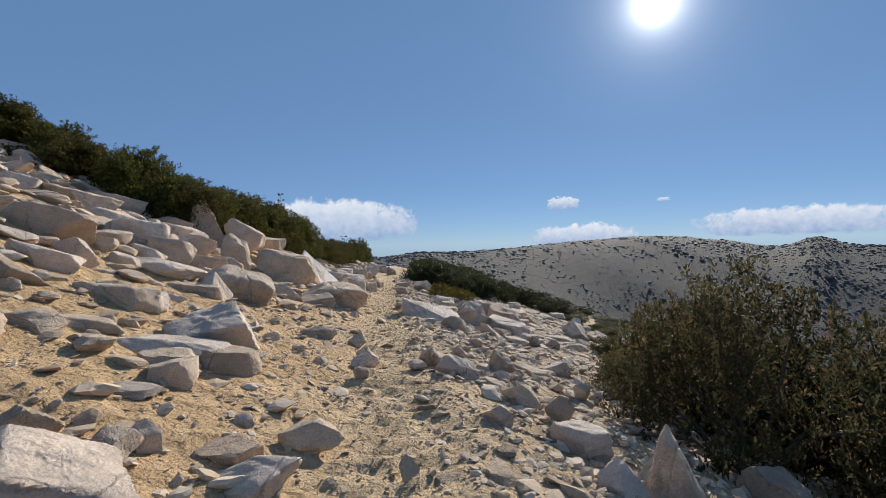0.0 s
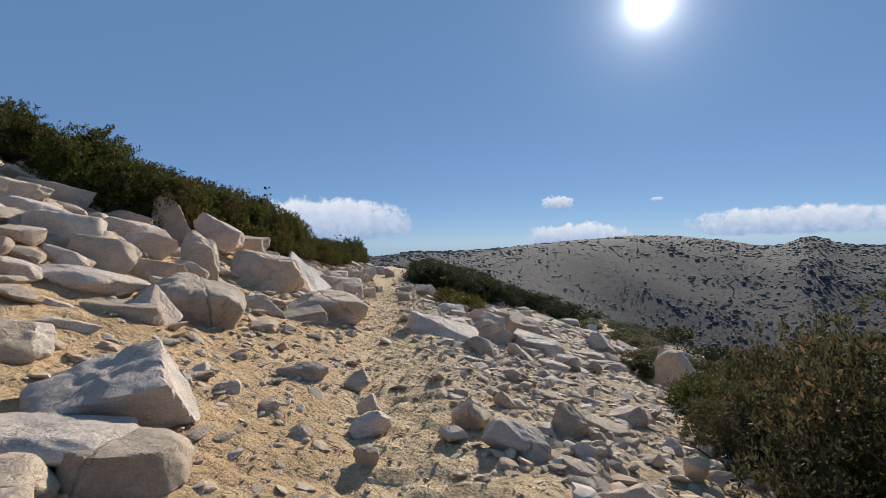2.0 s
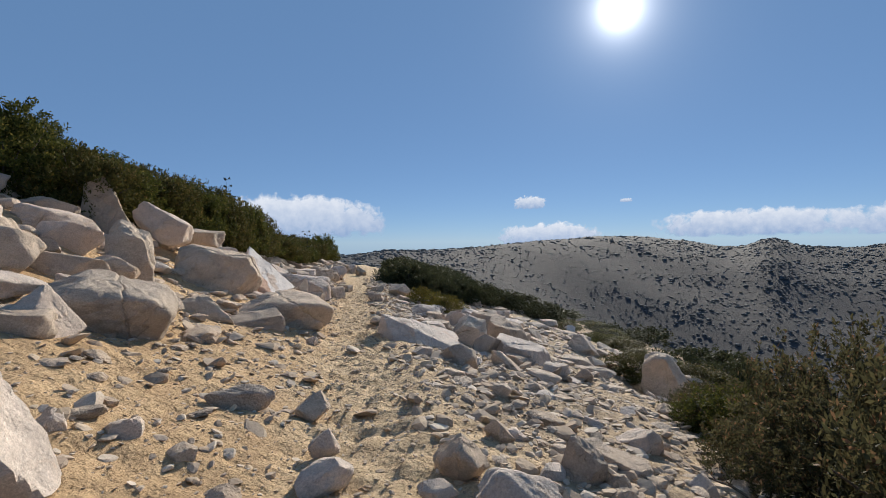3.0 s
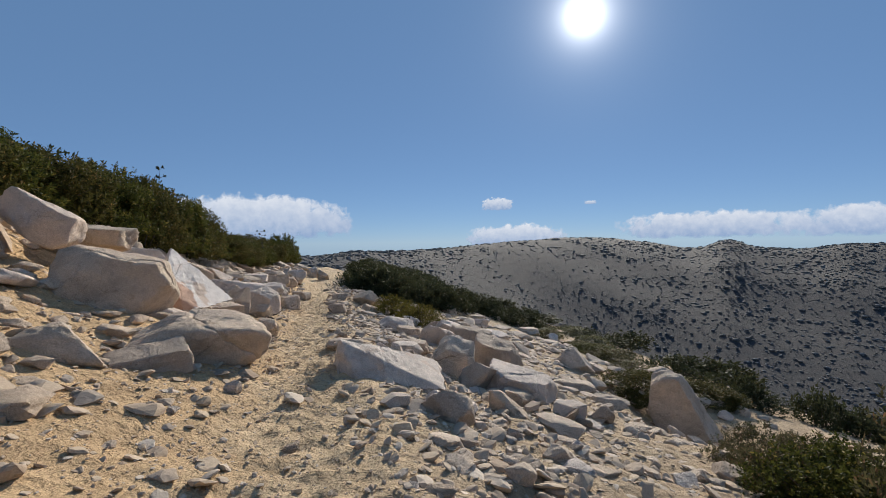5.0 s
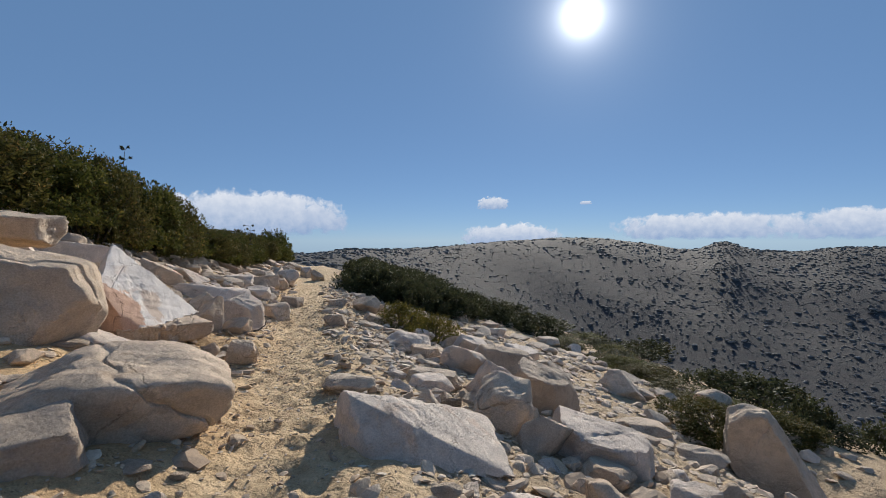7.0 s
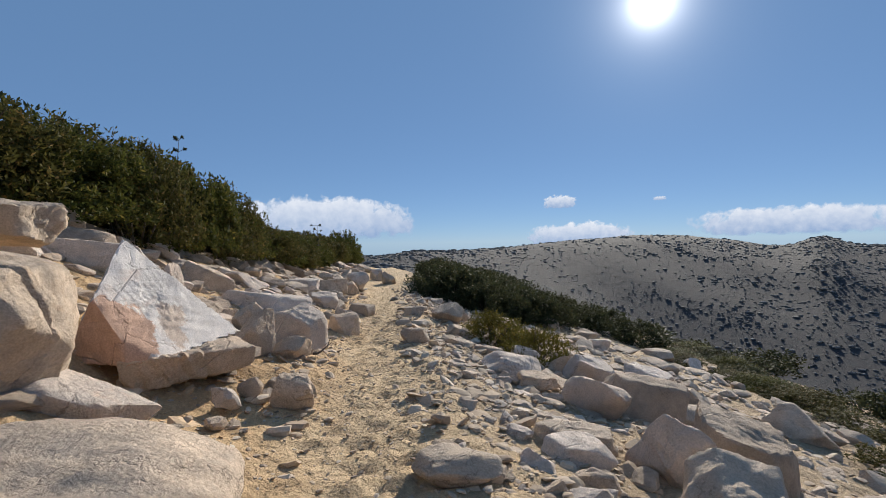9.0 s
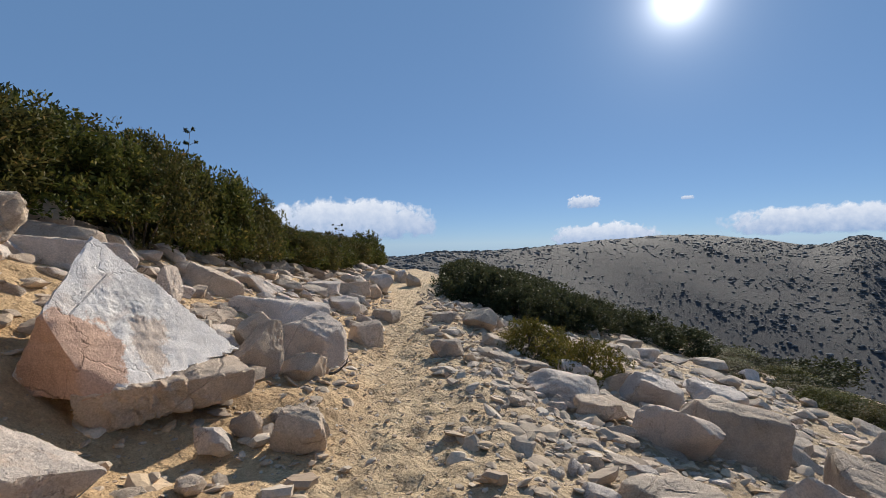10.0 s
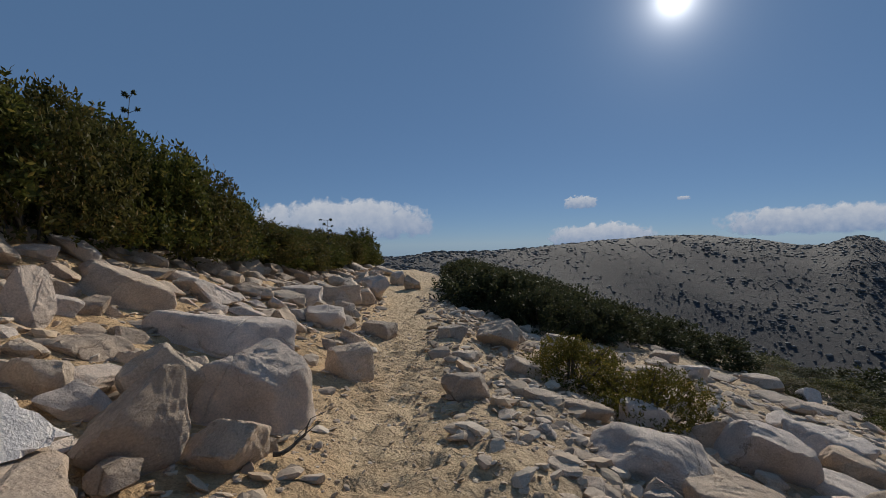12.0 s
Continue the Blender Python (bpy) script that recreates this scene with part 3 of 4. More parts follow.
rock(-0.33, 9.65, -0.28, 0.56, 0.40, 0.15, -12, "slab", 84, shape="table~")
rock(0.34, 10.01, -0.49, 0.48, 0.35, 0.25, -21, "wedge", 85, shape="ramp~")
rock(1.17, 10.49, -0.75, 0.40, 0.29, 0.23, -28, "block", 86, shape="table~")
rock(1.72, 10.83, -0.93, 0.33, 0.24, 0.20, -32, "block", 87, shape="face~")
rock(0.59, 10.74, -0.61, 0.47, 0.34, 0.15, -20, "slab", 88, shape="table~")
rock(-0.87, 9.22, -0.10, 0.28, 0.22, 0.12, -3, "round", 89)
rock(-0.73, 12.89, -0.40, 0.68, 0.50, 0.18, -2, "slab", 90, shape="table~")
rock(1.56, 11.30, -0.92, 0.21, 0.17, 0.09, -28, "block", 91)
rock(-3.10, 9.44, 0.24, 0.74, 0.36, 0.24, 35, "block", 92, shape="brick", lean=-6)
rock(-4.44, 11.18, 0.50, 1.48, 0.90, 0.92, 34, "block", 93, shape="face")
rock(-2.36, 9.37, 0.03, 0.16, 0.13, 0.12, 25, "tall", 94)
rock(-3.10, 13.02, -0.08, 0.37, 0.30, 0.25, 18, "block", 95, shape="table~")
rock(-7.37, 15.02, 1.67, 0.91, 0.67, 0.49, 37, "round", 96, shape="dome~")
rock(-6.41, 14.45, 1.22, 0.95, 0.64, 0.48, 34, "slab", 97, shape="table~")
rock(-6.51, 15.49, 1.18, 0.60, 0.44, 0.37, 31, "block", 98, shape="table~")
rock(6.33, 15.02, -2.63, 0.33, 0.26, 0.18, -41, "block", 99, shape="face~")
rock(-3.10, 13.07, -0.08, 0.38, 0.34, 0.20, 19, "block", 100, shape="keel2~")
rock(-3.55, 12.76, -0.01, 0.23, 0.21, 0.15, 25, "block", 101)
rock(-3.47, 13.02, -0.01, 0.22, 0.15, 0.15, 23, "tall", 102)
rock(-3.34, 12.20, -0.00, 0.16, 0.14, 0.08, 26, "tall", 103)
rock(-3.89, 11.62, 0.32, 0.77, 0.56, 0.27, 36, "slab", 104, shape="table~")
rock(-1.65, 11.80, -0.11, 0.55, 0.40, 0.15, 2, "round", 105)
rock(-0.20, 14.37, -0.65, 0.73, 0.54, 0.40, -12, "slab", 106, shape="table~")
rock(0.46, 14.78, -0.86, 1.00, 0.73, 0.49, -17, "slab", 107, shape="table~")
rock(-0.72, 14.88, -0.54, 0.53, 0.39, 0.18, -7, "slab", 108, shape="table~")
rock(-0.77, 12.57, -0.37, 0.56, 0.41, 0.17, -10, "slab", 109, shape="table~")
rock(3.44, 16.53, -1.80, 1.00, 0.73, 0.47, -31, "wedge", 110, shape="keel2~")
rock(-0.05, 12.69, -0.57, 0.65, 0.47, 0.49, -19, "block", 111, shape="face~")
rock(0.79, 13.18, -0.84, 0.89, 0.69, 0.60, -26, "slab", 112, shape="table")
rock(-0.88, 11.41, -0.25, 0.28, 0.19, 0.23, -12, "tall", 113)
rock(-1.18, 12.73, -0.27, 0.23, 0.17, 0.09, -4, "slab", 114)
rock(-2.05, 19.12, -0.40, 0.69, 0.55, 0.44, 3, "wedge", 115, shape="ramp~")
rock(-6.18, 13.52, 1.22, 0.48, 0.36, 0.30, 42, "block", 116, shape="table~")
rock(-3.88, 13.99, 0.14, 0.50, 0.36, 0.46, 39, "block", 117, shape="face~")
rock(-3.57, 14.21, 0.02, 0.52, 0.38, 0.24, 31, "wedge", 118, shape="keel2~")
rock(-3.73, 14.90, 0.02, 0.80, 0.58, 0.52, 27, "block", 119, shape="keel2")
rock(-4.12, 14.62, 0.18, 0.58, 0.42, 0.42, 35, "block", 120, shape="face~")
rock(-4.54, 15.86, 0.22, 1.10, 0.79, 0.50, 31, "long", 121, shape="keel~")
rock(-4.87, 14.76, 0.46, 0.55, 0.40, 0.23, 43, "slab", 122, shape="table~")
rock(-4.60, 14.17, 0.41, 0.33, 0.24, 0.28, 46, "slab", 123, shape="table~")
rock(-4.34, 14.16, 0.31, 0.37, 0.27, 0.23, 43, "block", 124, shape="keel2~")
rock(-5.57, 16.06, 0.64, 0.76, 0.56, 0.45, 39, "slab", 125, shape="table~")
rock(-5.60, 17.41, 0.52, 0.75, 0.55, 0.35, 32, "block", 126, shape="face~")
rock(-5.39, 15.43, 0.64, 0.25, 0.19, 0.24, 42, "block", 127)
rock(-5.78, 15.53, 0.81, 0.31, 0.23, 0.18, 44, "slab", 128, shape="table~")
rock(-5.35, 14.83, 0.68, 0.29, 0.21, 0.56, 47, "wedge", 129)
rock(-6.14, 15.96, 0.94, 0.37, 0.27, 0.16, 44, "block", 130, shape="keel2~")
rock(-5.43, 15.16, 0.69, 0.30, 0.22, 0.22, 44, "block", 131)
rock(-3.81, 13.78, 0.14, 0.23, 0.18, 0.10, 40, "block", 132)
rock(-4.63, 17.23, 0.17, 0.46, 0.34, 0.29, 25, "block", 133, shape="keel2~")
rock(-4.44, 18.31, 0.03, 0.60, 0.44, 0.31, 19, "block", 134, shape="table~")
rock(-3.55, 16.51, -0.14, 0.50, 0.37, 0.31, 16, "slab", 135, shape="table~")
rock(-3.94, 17.88, -0.10, 0.44, 0.32, 0.21, 16, "block", 136, shape="keel2~")
rock(-3.78, 18.82, -0.19, 0.58, 0.43, 0.23, 13, "slab", 137, shape="table~")
rock(-5.57, 18.53, 0.41, 0.53, 0.37, 0.34, 27, "tall", 138, shape="face~")
rock(-5.37, 19.70, 0.23, 0.71, 0.53, 0.42, 22, "slab", 139, shape="table~")
rock(-5.00, 20.87, 0.03, 0.81, 0.60, 0.39, 17, "slab", 140, shape="table~")
rock(-4.80, 22.99, -0.12, 0.67, 0.53, 0.57, 13, "block", 141, shape="face~")
rock(-6.57, 22.58, 0.40, 0.78, 0.58, 0.36, 22, "slab", 142, shape="table~")
rock(-4.79, 21.76, -0.07, 0.54, 0.42, 0.33, 15, "block", 143, shape="table~")
rock(-5.07, 27.39, -0.14, 0.56, 0.44, 0.45, 11, "block", 144, shape="face~")
rock(-4.40, 26.08, -0.16, 0.51, 0.40, 0.44, 9, "block", 145, shape="keel2~")
rock(-1.05, 15.35, -0.48, 0.86, 0.62, 0.26, -18, "round", 146, shape="roof")
rock(-0.44, 15.28, -0.64, 0.67, 0.49, 0.12, -26, "slab", 147, shape="table~")
rock(-1.05, 14.92, -0.45, 0.31, 0.23, 0.11, -20, "block", 148, shape="keel2~")
rock(-0.68, 16.61, -0.66, 0.46, 0.34, 0.24, -17, "block", 149, shape="table~")
rock(-0.17, 16.50, -0.79, 0.47, 0.35, 0.33, -23, "wedge", 150, shape="keel2~")
rock(0.18, 16.25, -0.87, 0.88, 0.64, 0.39, -28, "slab", 151, shape="table~")
rock(-2.37, 16.10, -0.19, 0.45, 0.33, 0.20, 3, "block", 152, shape="table~")
rock(-1.74, 17.62, -0.42, 0.50, 0.37, 0.17, -4, "slab", 153, shape="table~")
rock(1.50, 17.42, -1.30, 0.86, 0.63, 0.33, -33, "slab", 154, shape="table~")
rock(1.47, 16.95, -1.26, 0.63, 0.47, 0.23, -35, "slab", 155, shape="table~")
rock(-1.75, 15.44, -0.29, 0.17, 0.13, 0.10, -6, "block", 156)
rock(-2.67, 18.81, -0.22, 0.45, 0.33, 0.19, 4, "slab", 157, shape="table~")
rock(0.90, 23.65, -1.41, 0.68, 0.50, 0.33, -14, "block", 158, shape="table~")
rock(1.79, 21.59, -1.57, 0.61, 0.45, 0.31, -22, "slab", 159, shape="table~")
rock(4.04, 23.39, -2.27, 0.90, 0.67, 0.29, -28, "slab", 160, shape="table~")
rock(0.71, 15.99, -1.00, 0.86, 0.62, 0.17, -35, "slab", 161, shape="table~")
rock(-1.71, 20.13, -0.55, 0.39, 0.29, 0.21, -3, "block", 162, shape="face~")
rock(-2.43, 17.54, -0.22, 0.34, 0.25, 0.10, 3, "slab", 163, shape="table~")
rock(1.71, 18.35, -1.40, 0.58, 0.43, 0.24, -31, "wedge", 164, shape="keel2~")
rock(1.98, 23.58, -1.71, 0.67, 0.49, 0.23, -19, "slab", 165, shape="table~")
rock(4.82, 23.00, -2.47, 0.50, 0.37, 0.30, -32, "block", 166, shape="keel2~")
rock(-1.27, 16.38, -0.48, 0.47, 0.35, 0.15, -11, "slab", 167, shape="table~")
rock(-1.66, 16.41, -0.37, 0.42, 0.31, 0.12, -6, "slab", 168, shape="table~")
rock(-6.01, 14.40, 1.06, 0.95, 0.62, 0.46, 37, "slab", 169, shape="table~")
rock(-6.86, 14.74, 1.56, 0.66, 0.48, 0.46, 40, "round", 170, shape="dome~")

# the great leaning boulder with a split white face and a rust-coloured corner; a tan ledge juts out under its joint
def cut_body(planes, middle, power, seed, rough):
    dirs, faces = BALLS[6]
    g = np.random.default_rng(seed)
    q = []
    for *a, d in planes:
        a = np.array(a, float) / np.linalg.norm(a)
        q.append((*a, d - float(a @ np.array(middle))))
    p = solid(dirs, q, power)
    p += dirs * rough * (0.020 * fibre(p, g, 9, 0.4, 1.1) + 0.012 * fibre(p, g, 12, 0.08, 0.25) + 0.006 * fibre(p, g, 12, 0.03, 0.08))[:, None]
    return p, dirs, faces, g


def leaning_boulder():
    p, dirs, faces, g = cut_body([(0.79, -0.21, 0.57, 0.125), (-0.745, -0.538, 0.393, 0.448), (-0.10, -0.95, -0.05, 0.42), (-0.03, 0.07, -1, 0.23), (-0.292, 0.925, 0.243, 0.46), (-0.8, 0.55, 0.1, 0.62), (0.75, -0.62, 0.10, 0.33)], (-0.25, 0.12, 0.05), 70, 77, 0.4)
    p = p + (-0.25, 0.12, 0.05)
    # a thin flake has come off along a wavering line
    k = p @ np.array([0.3, 0.6, -0.75]) + 0.04 * fibre(p, g, 6, 0.35, 0.8)
    p -= dirs * (0.012 / (1 + np.exp((k + 0.10) / 0.015)))[:, None]
    ob = new("boulder", mesh_from("boulder", p, faces, ROCK_SPLIT))
    ob.data.set_sharp_from_angle(angle=radians(24))
    ob.matrix_world = pose(-4.30, 12.90, 0.62)
    PLACED.append((-4.3, 12.9, 0.9))
    tagged(ob, "large leaning white boulder with rust stained corner", "boulder", group="rocks on the mountainside")
    p, dirs, faces, g = cut_body([(0.08, -0.02, 1, -0.195), (0.70, -0.62, -0.42, 0.44), (0.63, 0.77, 0, 0.80), (0.15, -0.05, -1, 0.53), (-0.8, -0.55, -0.1, 0.22), (-0.2, 0.95, 0, 0.60), (0.95, 0.1, -0.5, 0.90)], (0.15, 0.05, -0.36), 16, 78, 1.2)
    k = p @ np.array([0.75, 0.6, 0.2]) - 0.28 + 0.02 * fibre(p, g, 6, 0.2, 0.6)
    p = p - dirs * (0.05 * np.exp(-(k / 0.018) ** 2))[:, None] + (0.15, 0.05, -0.36)
    ledge = new("ledge", mesh_from("ledge", p, faces, ROCK_TAN))
    ledge.data.set_sharp_from_angle(angle=radians(28))
    ledge.parent = ob
    tagged(ledge, "tan undercut ledge below the joint")


leaning_boulder()

rock(-3.02, 10.28, 0.13, 1.50, 1.05, 0.53, 29, "round", 100, ROCK, "large rounded tan boulder cracked at its foot", "dome", joint=(0.75, 0.0, 0.65, 0.30))


def rock_field(count, seed, across, along, sizes, styles, joined=False):
    """Rocks strewn over a stretch of the slope: offsets from the trail, stretch along it, sizes; clear of the others."""
    g = np.random.default_rng(seed)
    made = tries = base = 0
    verts, faces = [], []
    while made < count and tries < count * 40:
        tries += 1
        y, u = g.uniform(*along), g.uniform(*across)
        x = float(trail_x(y)) + u
        w = min(sizes[0] + g.exponential(sizes[1]), sizes[2])
        if any((x - a) ** 2 + (y - b) ** 2 < (0.75 * (r + w / 2)) ** 2 for a, b, r in PLACED):
            continue
        style = styles[g.integers(len(styles))]
        flat = {"slab": 0.24, "tall": 0.7, "block": 0.48, "wedge": 0.45, "round": 0.5}[style]
        size = (w, w * g.uniform(0.6, 0.9), w * flat * g.uniform(0.8, 1.2))
        z, yaw, lean = float(land(x, y)) - 0.02, g.uniform(0, 360), 0.0
        if across[0] < -2:
            yaw, lean = g.normal(36, 28), g.uniform(5, 26)
        elif across[1] > 3:
            yaw, lean = g.normal(-15, 30), g.uniform(4, 19)
        if joined:
            p, f = rock_shape(style, seed * 1000 + made, 4 if w > 0.6 else 3 if w > 0.2 else 2)
            p = (p - (0, 0, 0.12)) * size @ np.array(pose(0, 0, 0, 0, lean, yaw).to_3x3()).T + (x, y, z)
            verts.append(p)
            faces.append(f + base)
            base += len(p)
            PLACED.append((x, y, w / 2))
        else:
            rock(x, y, z, *size, yaw, style, seed * 1000 + made)
        made += 1
    if joined:
        me = mesh_from("rock_rubble", np.concatenate(verts), np.concatenate(faces), ROCK)
        me.set_sharp_from_angle(angle=radians(26))
        tagged(new("rock_rubble", me), "pale granite rubble strewn over the mountainside", "rubble", kind="stuff")


rock_field(105, 31, (-7.6, -2.7), (3.2, 13.5), (0.26, 0.22, 0.95), ("block", "slab", "slab", "wedge", "block", "round"))
rock_field(85, 32, (-4.4, -1.3), (13.3, 18.5), (0.24, 0.18, 0.8), ("block", "slab", "wedge", "round"))
rock_field(75, 34, (1.0, 3.4), (6.0, 16.0), (0.17, 0.09, 0.5), ("slab", "slab", "wedge", "block"))
rock_field(26, 42, (-10.8, -7.2), (7.0, 12.5), (0.4, 0.2, 1.0), ("block", "slab", "round", "wedge"))
rock_field(110, 43, (-11.5, -6.5), (5.0, 13.0), (0.22, 0.16, 0.7), ("block", "slab", "wedge"), True)
rock_field(190, 33, (-3.8, -0.9), (18.0, 33.0), (0.32, 0.24, 1.1), ("block", "slab", "wedge", "round"), True)
rock_field(330, 35, (1.3, 10.5), (9.0, 30.0), (0.18, 0.16, 0.9), ("slab", "slab", "wedge", "block"), True)
rock_field(130, 39, (-6.8, -2.9), (5.0, 13.5), (0.30, 0.2, 0.9), ("block", "slab", "wedge", "round"), True)
rock_field(160, 37, (-7.6, -1.6), (3.0, 13.5), (0.12, 0.08, 0.4), ("slab", "block", "wedge"), True)
rock_field(300, 38, (0.8, 4.4), (2.5, 17.0), (0.09, 0.06, 0.3), ("slab", "wedge", "block"), True)
rock_field(620, 44, (3.6, 8.5), (6.5, 22.0), (0.10, 0.10, 0.5), ("slab", "wedge", "block"), True)
rock_field(260, 41, (-5.0, -1.25), (13.2, 23.0), (0.15, 0.12, 0.6), ("slab", "block", "wedge", "slab"), True)


# small stones: the nearest singly, the rest as one mass with the gravel
def side_of_trail(g, share=0.72):
    """A place on the ground, thick on the downhill side and thin on the tread."""
    while True:
        y = g.uniform(1.2, 24)
        u = g.normal(1.9, 1.15) if g.random() < share else g.normal(-1.4, 1.0)
        u = u + abs(g.normal(0, 3.0)) if u > 1.6 and g.random() < 0.22 else u
        if abs(u + 0.08) > 0.40 + 0.06 * math.sin(2.3 * y) or g.random() < 0.035:
            return trail_x(y) + u, y, u


g = np.random.default_rng(21)
STONES = []
for k in range(14):
    p, faces = rock_shape(("block", "slab", "slab", "wedge", "slab")[k % 5], 900 + k, 3)
    STONES.append(mesh_from("stone", p - (0, 0, 0.25), faces, (ROCK, ROCK, ROCK_GREY, ROCK_WHITE)[k % 4]))
    STONES[-1].set_sharp_from_angle(angle=radians(26))
for k in range(290):
    x, y, u = side_of_trail(g, 0.66)
    s = min(0.08 + g.exponential(0.05), 0.28)
    ob = new("stone", STONES[k % 14])
    ob.scale = (s * g.uniform(0.9, 1.5), s * g.uniform(0.8, 1.1), s * g.uniform(0.2, 0.45))
    ob.location = (x, y, float(land(x, y)))
    ob.rotation_euler = (g.normal(0, 0.16), g.normal(0, 0.16), g.uniform(0, 6.3))
    tagged(ob, "small angular loose stone lying on sandy gravel", "stone", group="loose stones along the trail")


def scatter(name, places, sizes, level, label, mat, g, flat=(0.24, 0.62)):
    """Many small stones as one mass."""
    kinds = [rock_shape(s, 700 + k, level) for k, s in enumerate(("block", "slab", "wedge", "block"))]
    verts, faces, base = [], [], 0
    for (x, y), s in zip(places, sizes):
        p, f = kinds[g.integers(4)]
        a = g.uniform(0, 6.3)
        q = (p - (0, 0, 0.3)) * (s * g.uniform(0.8, 1.5), s, s * g.uniform(*flat))
        q = np.stack([q[:, 0] * np.cos(a) - q[:, 1] * np.sin(a), q[:, 0] * np.sin(a) + q[:, 1] * np.cos(a), q[:, 2] + q[:, 0] * g.normal(0, 0.3) + q[:, 1] * g.normal(0, 0.25)], -1)
        verts.append(q + (x, y, 0))
        faces.append(f + base)
        base += len(p)
    at = np.array(places)
    z = land(at[:, 0], at[:, 1])
    for q, k in zip(verts, z):
        q[:, 2] += k
    return tagged(new(name, mesh_from(name, np.concatenate(verts), np.concatenate(faces), mat, False)), label, "gravel", kind="stuff")


places = [side_of_trail(g, 0.8)[:2] for _ in range(7500)]
scatter("rubble", places, np.minimum(0.034 + g.exponential(0.037, 7500), 0.2), 2, "loose angular rubble strewn on the sandy slope", GRAVEL, g)
places = []
while len(places) < 15000:
    y = 1.2 + 18 * g.random() ** 1.4
    u = g.normal(0.2, 1.8)
    places.append((float(trail_x(y) + u), y))
scatter("gravel", places, 0.012 + g.exponential(0.010, 15000), 1, "fine gravel and chips lying on the sand", GRAVEL, g)


# shrubs
def shrub_parts(seed, w, h, leaves, leaf, slim=0.2):
    """Foliage of a mounded evergreen shrub: rosettes of small leaves on the ends of twigs, and the stems."""
    g = np.random.default_rng(seed)
    lobes = []
    for _ in range(34):
        lx, ly = g.uniform(-0.4, 0.4, 2) * w
        crown = max(0.2, 0.84 * (1 - (math.hypot(lx, ly) / (0.62 * w)) ** 2))
        lobes.append((lx, ly, g.uniform(0.05, crown) * h if g.random() < 0.5 else crown * h * g.uniform(0.85, 1.0), g.uniform(0.08, 0.17) * w))
    for k in range(12):
        a = k * 0.524 + g.uniform(-0.2, 0.2)
        lobes.append((0.40 * w * math.cos(a), 0.40 * w * math.sin(a), g.uniform(0.08, 0.2) * h, g.uniform(0.10, 0.15) * w))
    verts, faces = [], []
    count = 0
    stems = []
    while count < leaves:
        lx, ly, lz, lr = lobes[g.integers(len(lobes))]
        a = g.normal(size=3)
        a /= np.linalg.norm(a)
        k = 1.0 if g.random() < 0.75 else g.uniform(0.4, 0.95)
        c = np.array([lx, ly, lz]) + a * lr * k * (1, 1, min(1.0, 0.36 * h / lr)) * g.uniform(0.84, 1.10)
        if c[2] < 0.03:
            continue
        if g.random() < 0.04:
            c[2] += g.uniform(0.03, 0.14) * h
        out = a * 0.5 + np.array([0, 0, 0.7]) + g.normal(0, 0.25, 3)
        out /= np.linalg.norm(out)
        if g.random() < 0.1:
            stems.append((c * (0.15, 0.15, 0.0), c))
        # a tuft: narrow leaves fanning out and up round the twig's end
        fan = np.cross(g.normal(size=(11, 3)), out)
        fan /= np.linalg.norm(fan, axis=1, keepdims=True)
        way = out * g.uniform(0.0, 1.1, (11, 1)) + fan * g.uniform(0.35, 0.9, (11, 1))
        way /= np.linalg.norm(way, axis=1, keepdims=True)
        across = np.cross(way, g.normal(size=(11, 3)))
        across /= np.linalg.norm(across, axis=1, keepdims=True)
        long_ = leaf * g.uniform(0.75, 1.3, (11, 1))
        foot = c + out * leaf * g.uniform(-1.3, 0.7, (11, 1)) + g.normal(0, 0.25 * leaf, (11, 3))
        quads = np.stack([foot, foot + way * long_ * 0.5 + across * long_ * slim, foot + way * long_, foot + way * long_ * 0.5 - across * long_ * slim], 1)
        base = len(verts) * 44
        verts.append(quads.reshape(-1, 3))
        faces.append(np.arange(base, base + 44).reshape(-1, 4))
        count += 11
    verts, faces = np.concatenate(verts), np.concatenate(faces)
    return verts, faces, stems


def tube(verts, faces, a, b, ra, rb, sides=5):
    a, b = np.array(a, float), np.array(b, float)
    t = (b - a) / np.linalg.norm(b - a)
    s = np.cross(t, (0.3, 0.9, 0.2))
    s /= np.linalg.norm(s)
    q = np.cross(t, s)
    i = len(verts)
    for p, r in ((a, ra), (b, rb)):
        verts += [p + r * (np.cos(k * 2 * np.pi / sides) * s + np.sin(k * 2 * np.pi / sides) * q) for k in range(sides)]
    faces += [(i + k, i + (k + 1) % sides, i + sides + (k + 1) % sides, i + sides + k) for k in range(sides)]


def make_shrub(seed, w, h, leaves, leaf, mat, label):
    root = tagged(new("shrub"), label, "shrub", group="evergreen shrubs on the mountainside")
    v, f, stems = shrub_parts(seed, w, h, leaves, leaf)
    crown = new("foliage", mesh_from("foliage", v, f, mat, False))
    crown.parent = root
    g = np.random.default_rng(seed)
    for group in range(4):
        v, f = [], []
        for a, b in stems[group * 6:group * 6 + 6]:
            bend = (a + b) / 2 + g.normal(0, 0.05, 3) + (0, 0, 0.08)
            tube(v, f, a - (0, 0, 0.1), bend, 0.022, 0.014)
            tube(v, f, bend, b, 0.014, 0.005)
        wood = new("stem", mesh_from("stem", v, f, BARK))
        wood.parent = root
    return root


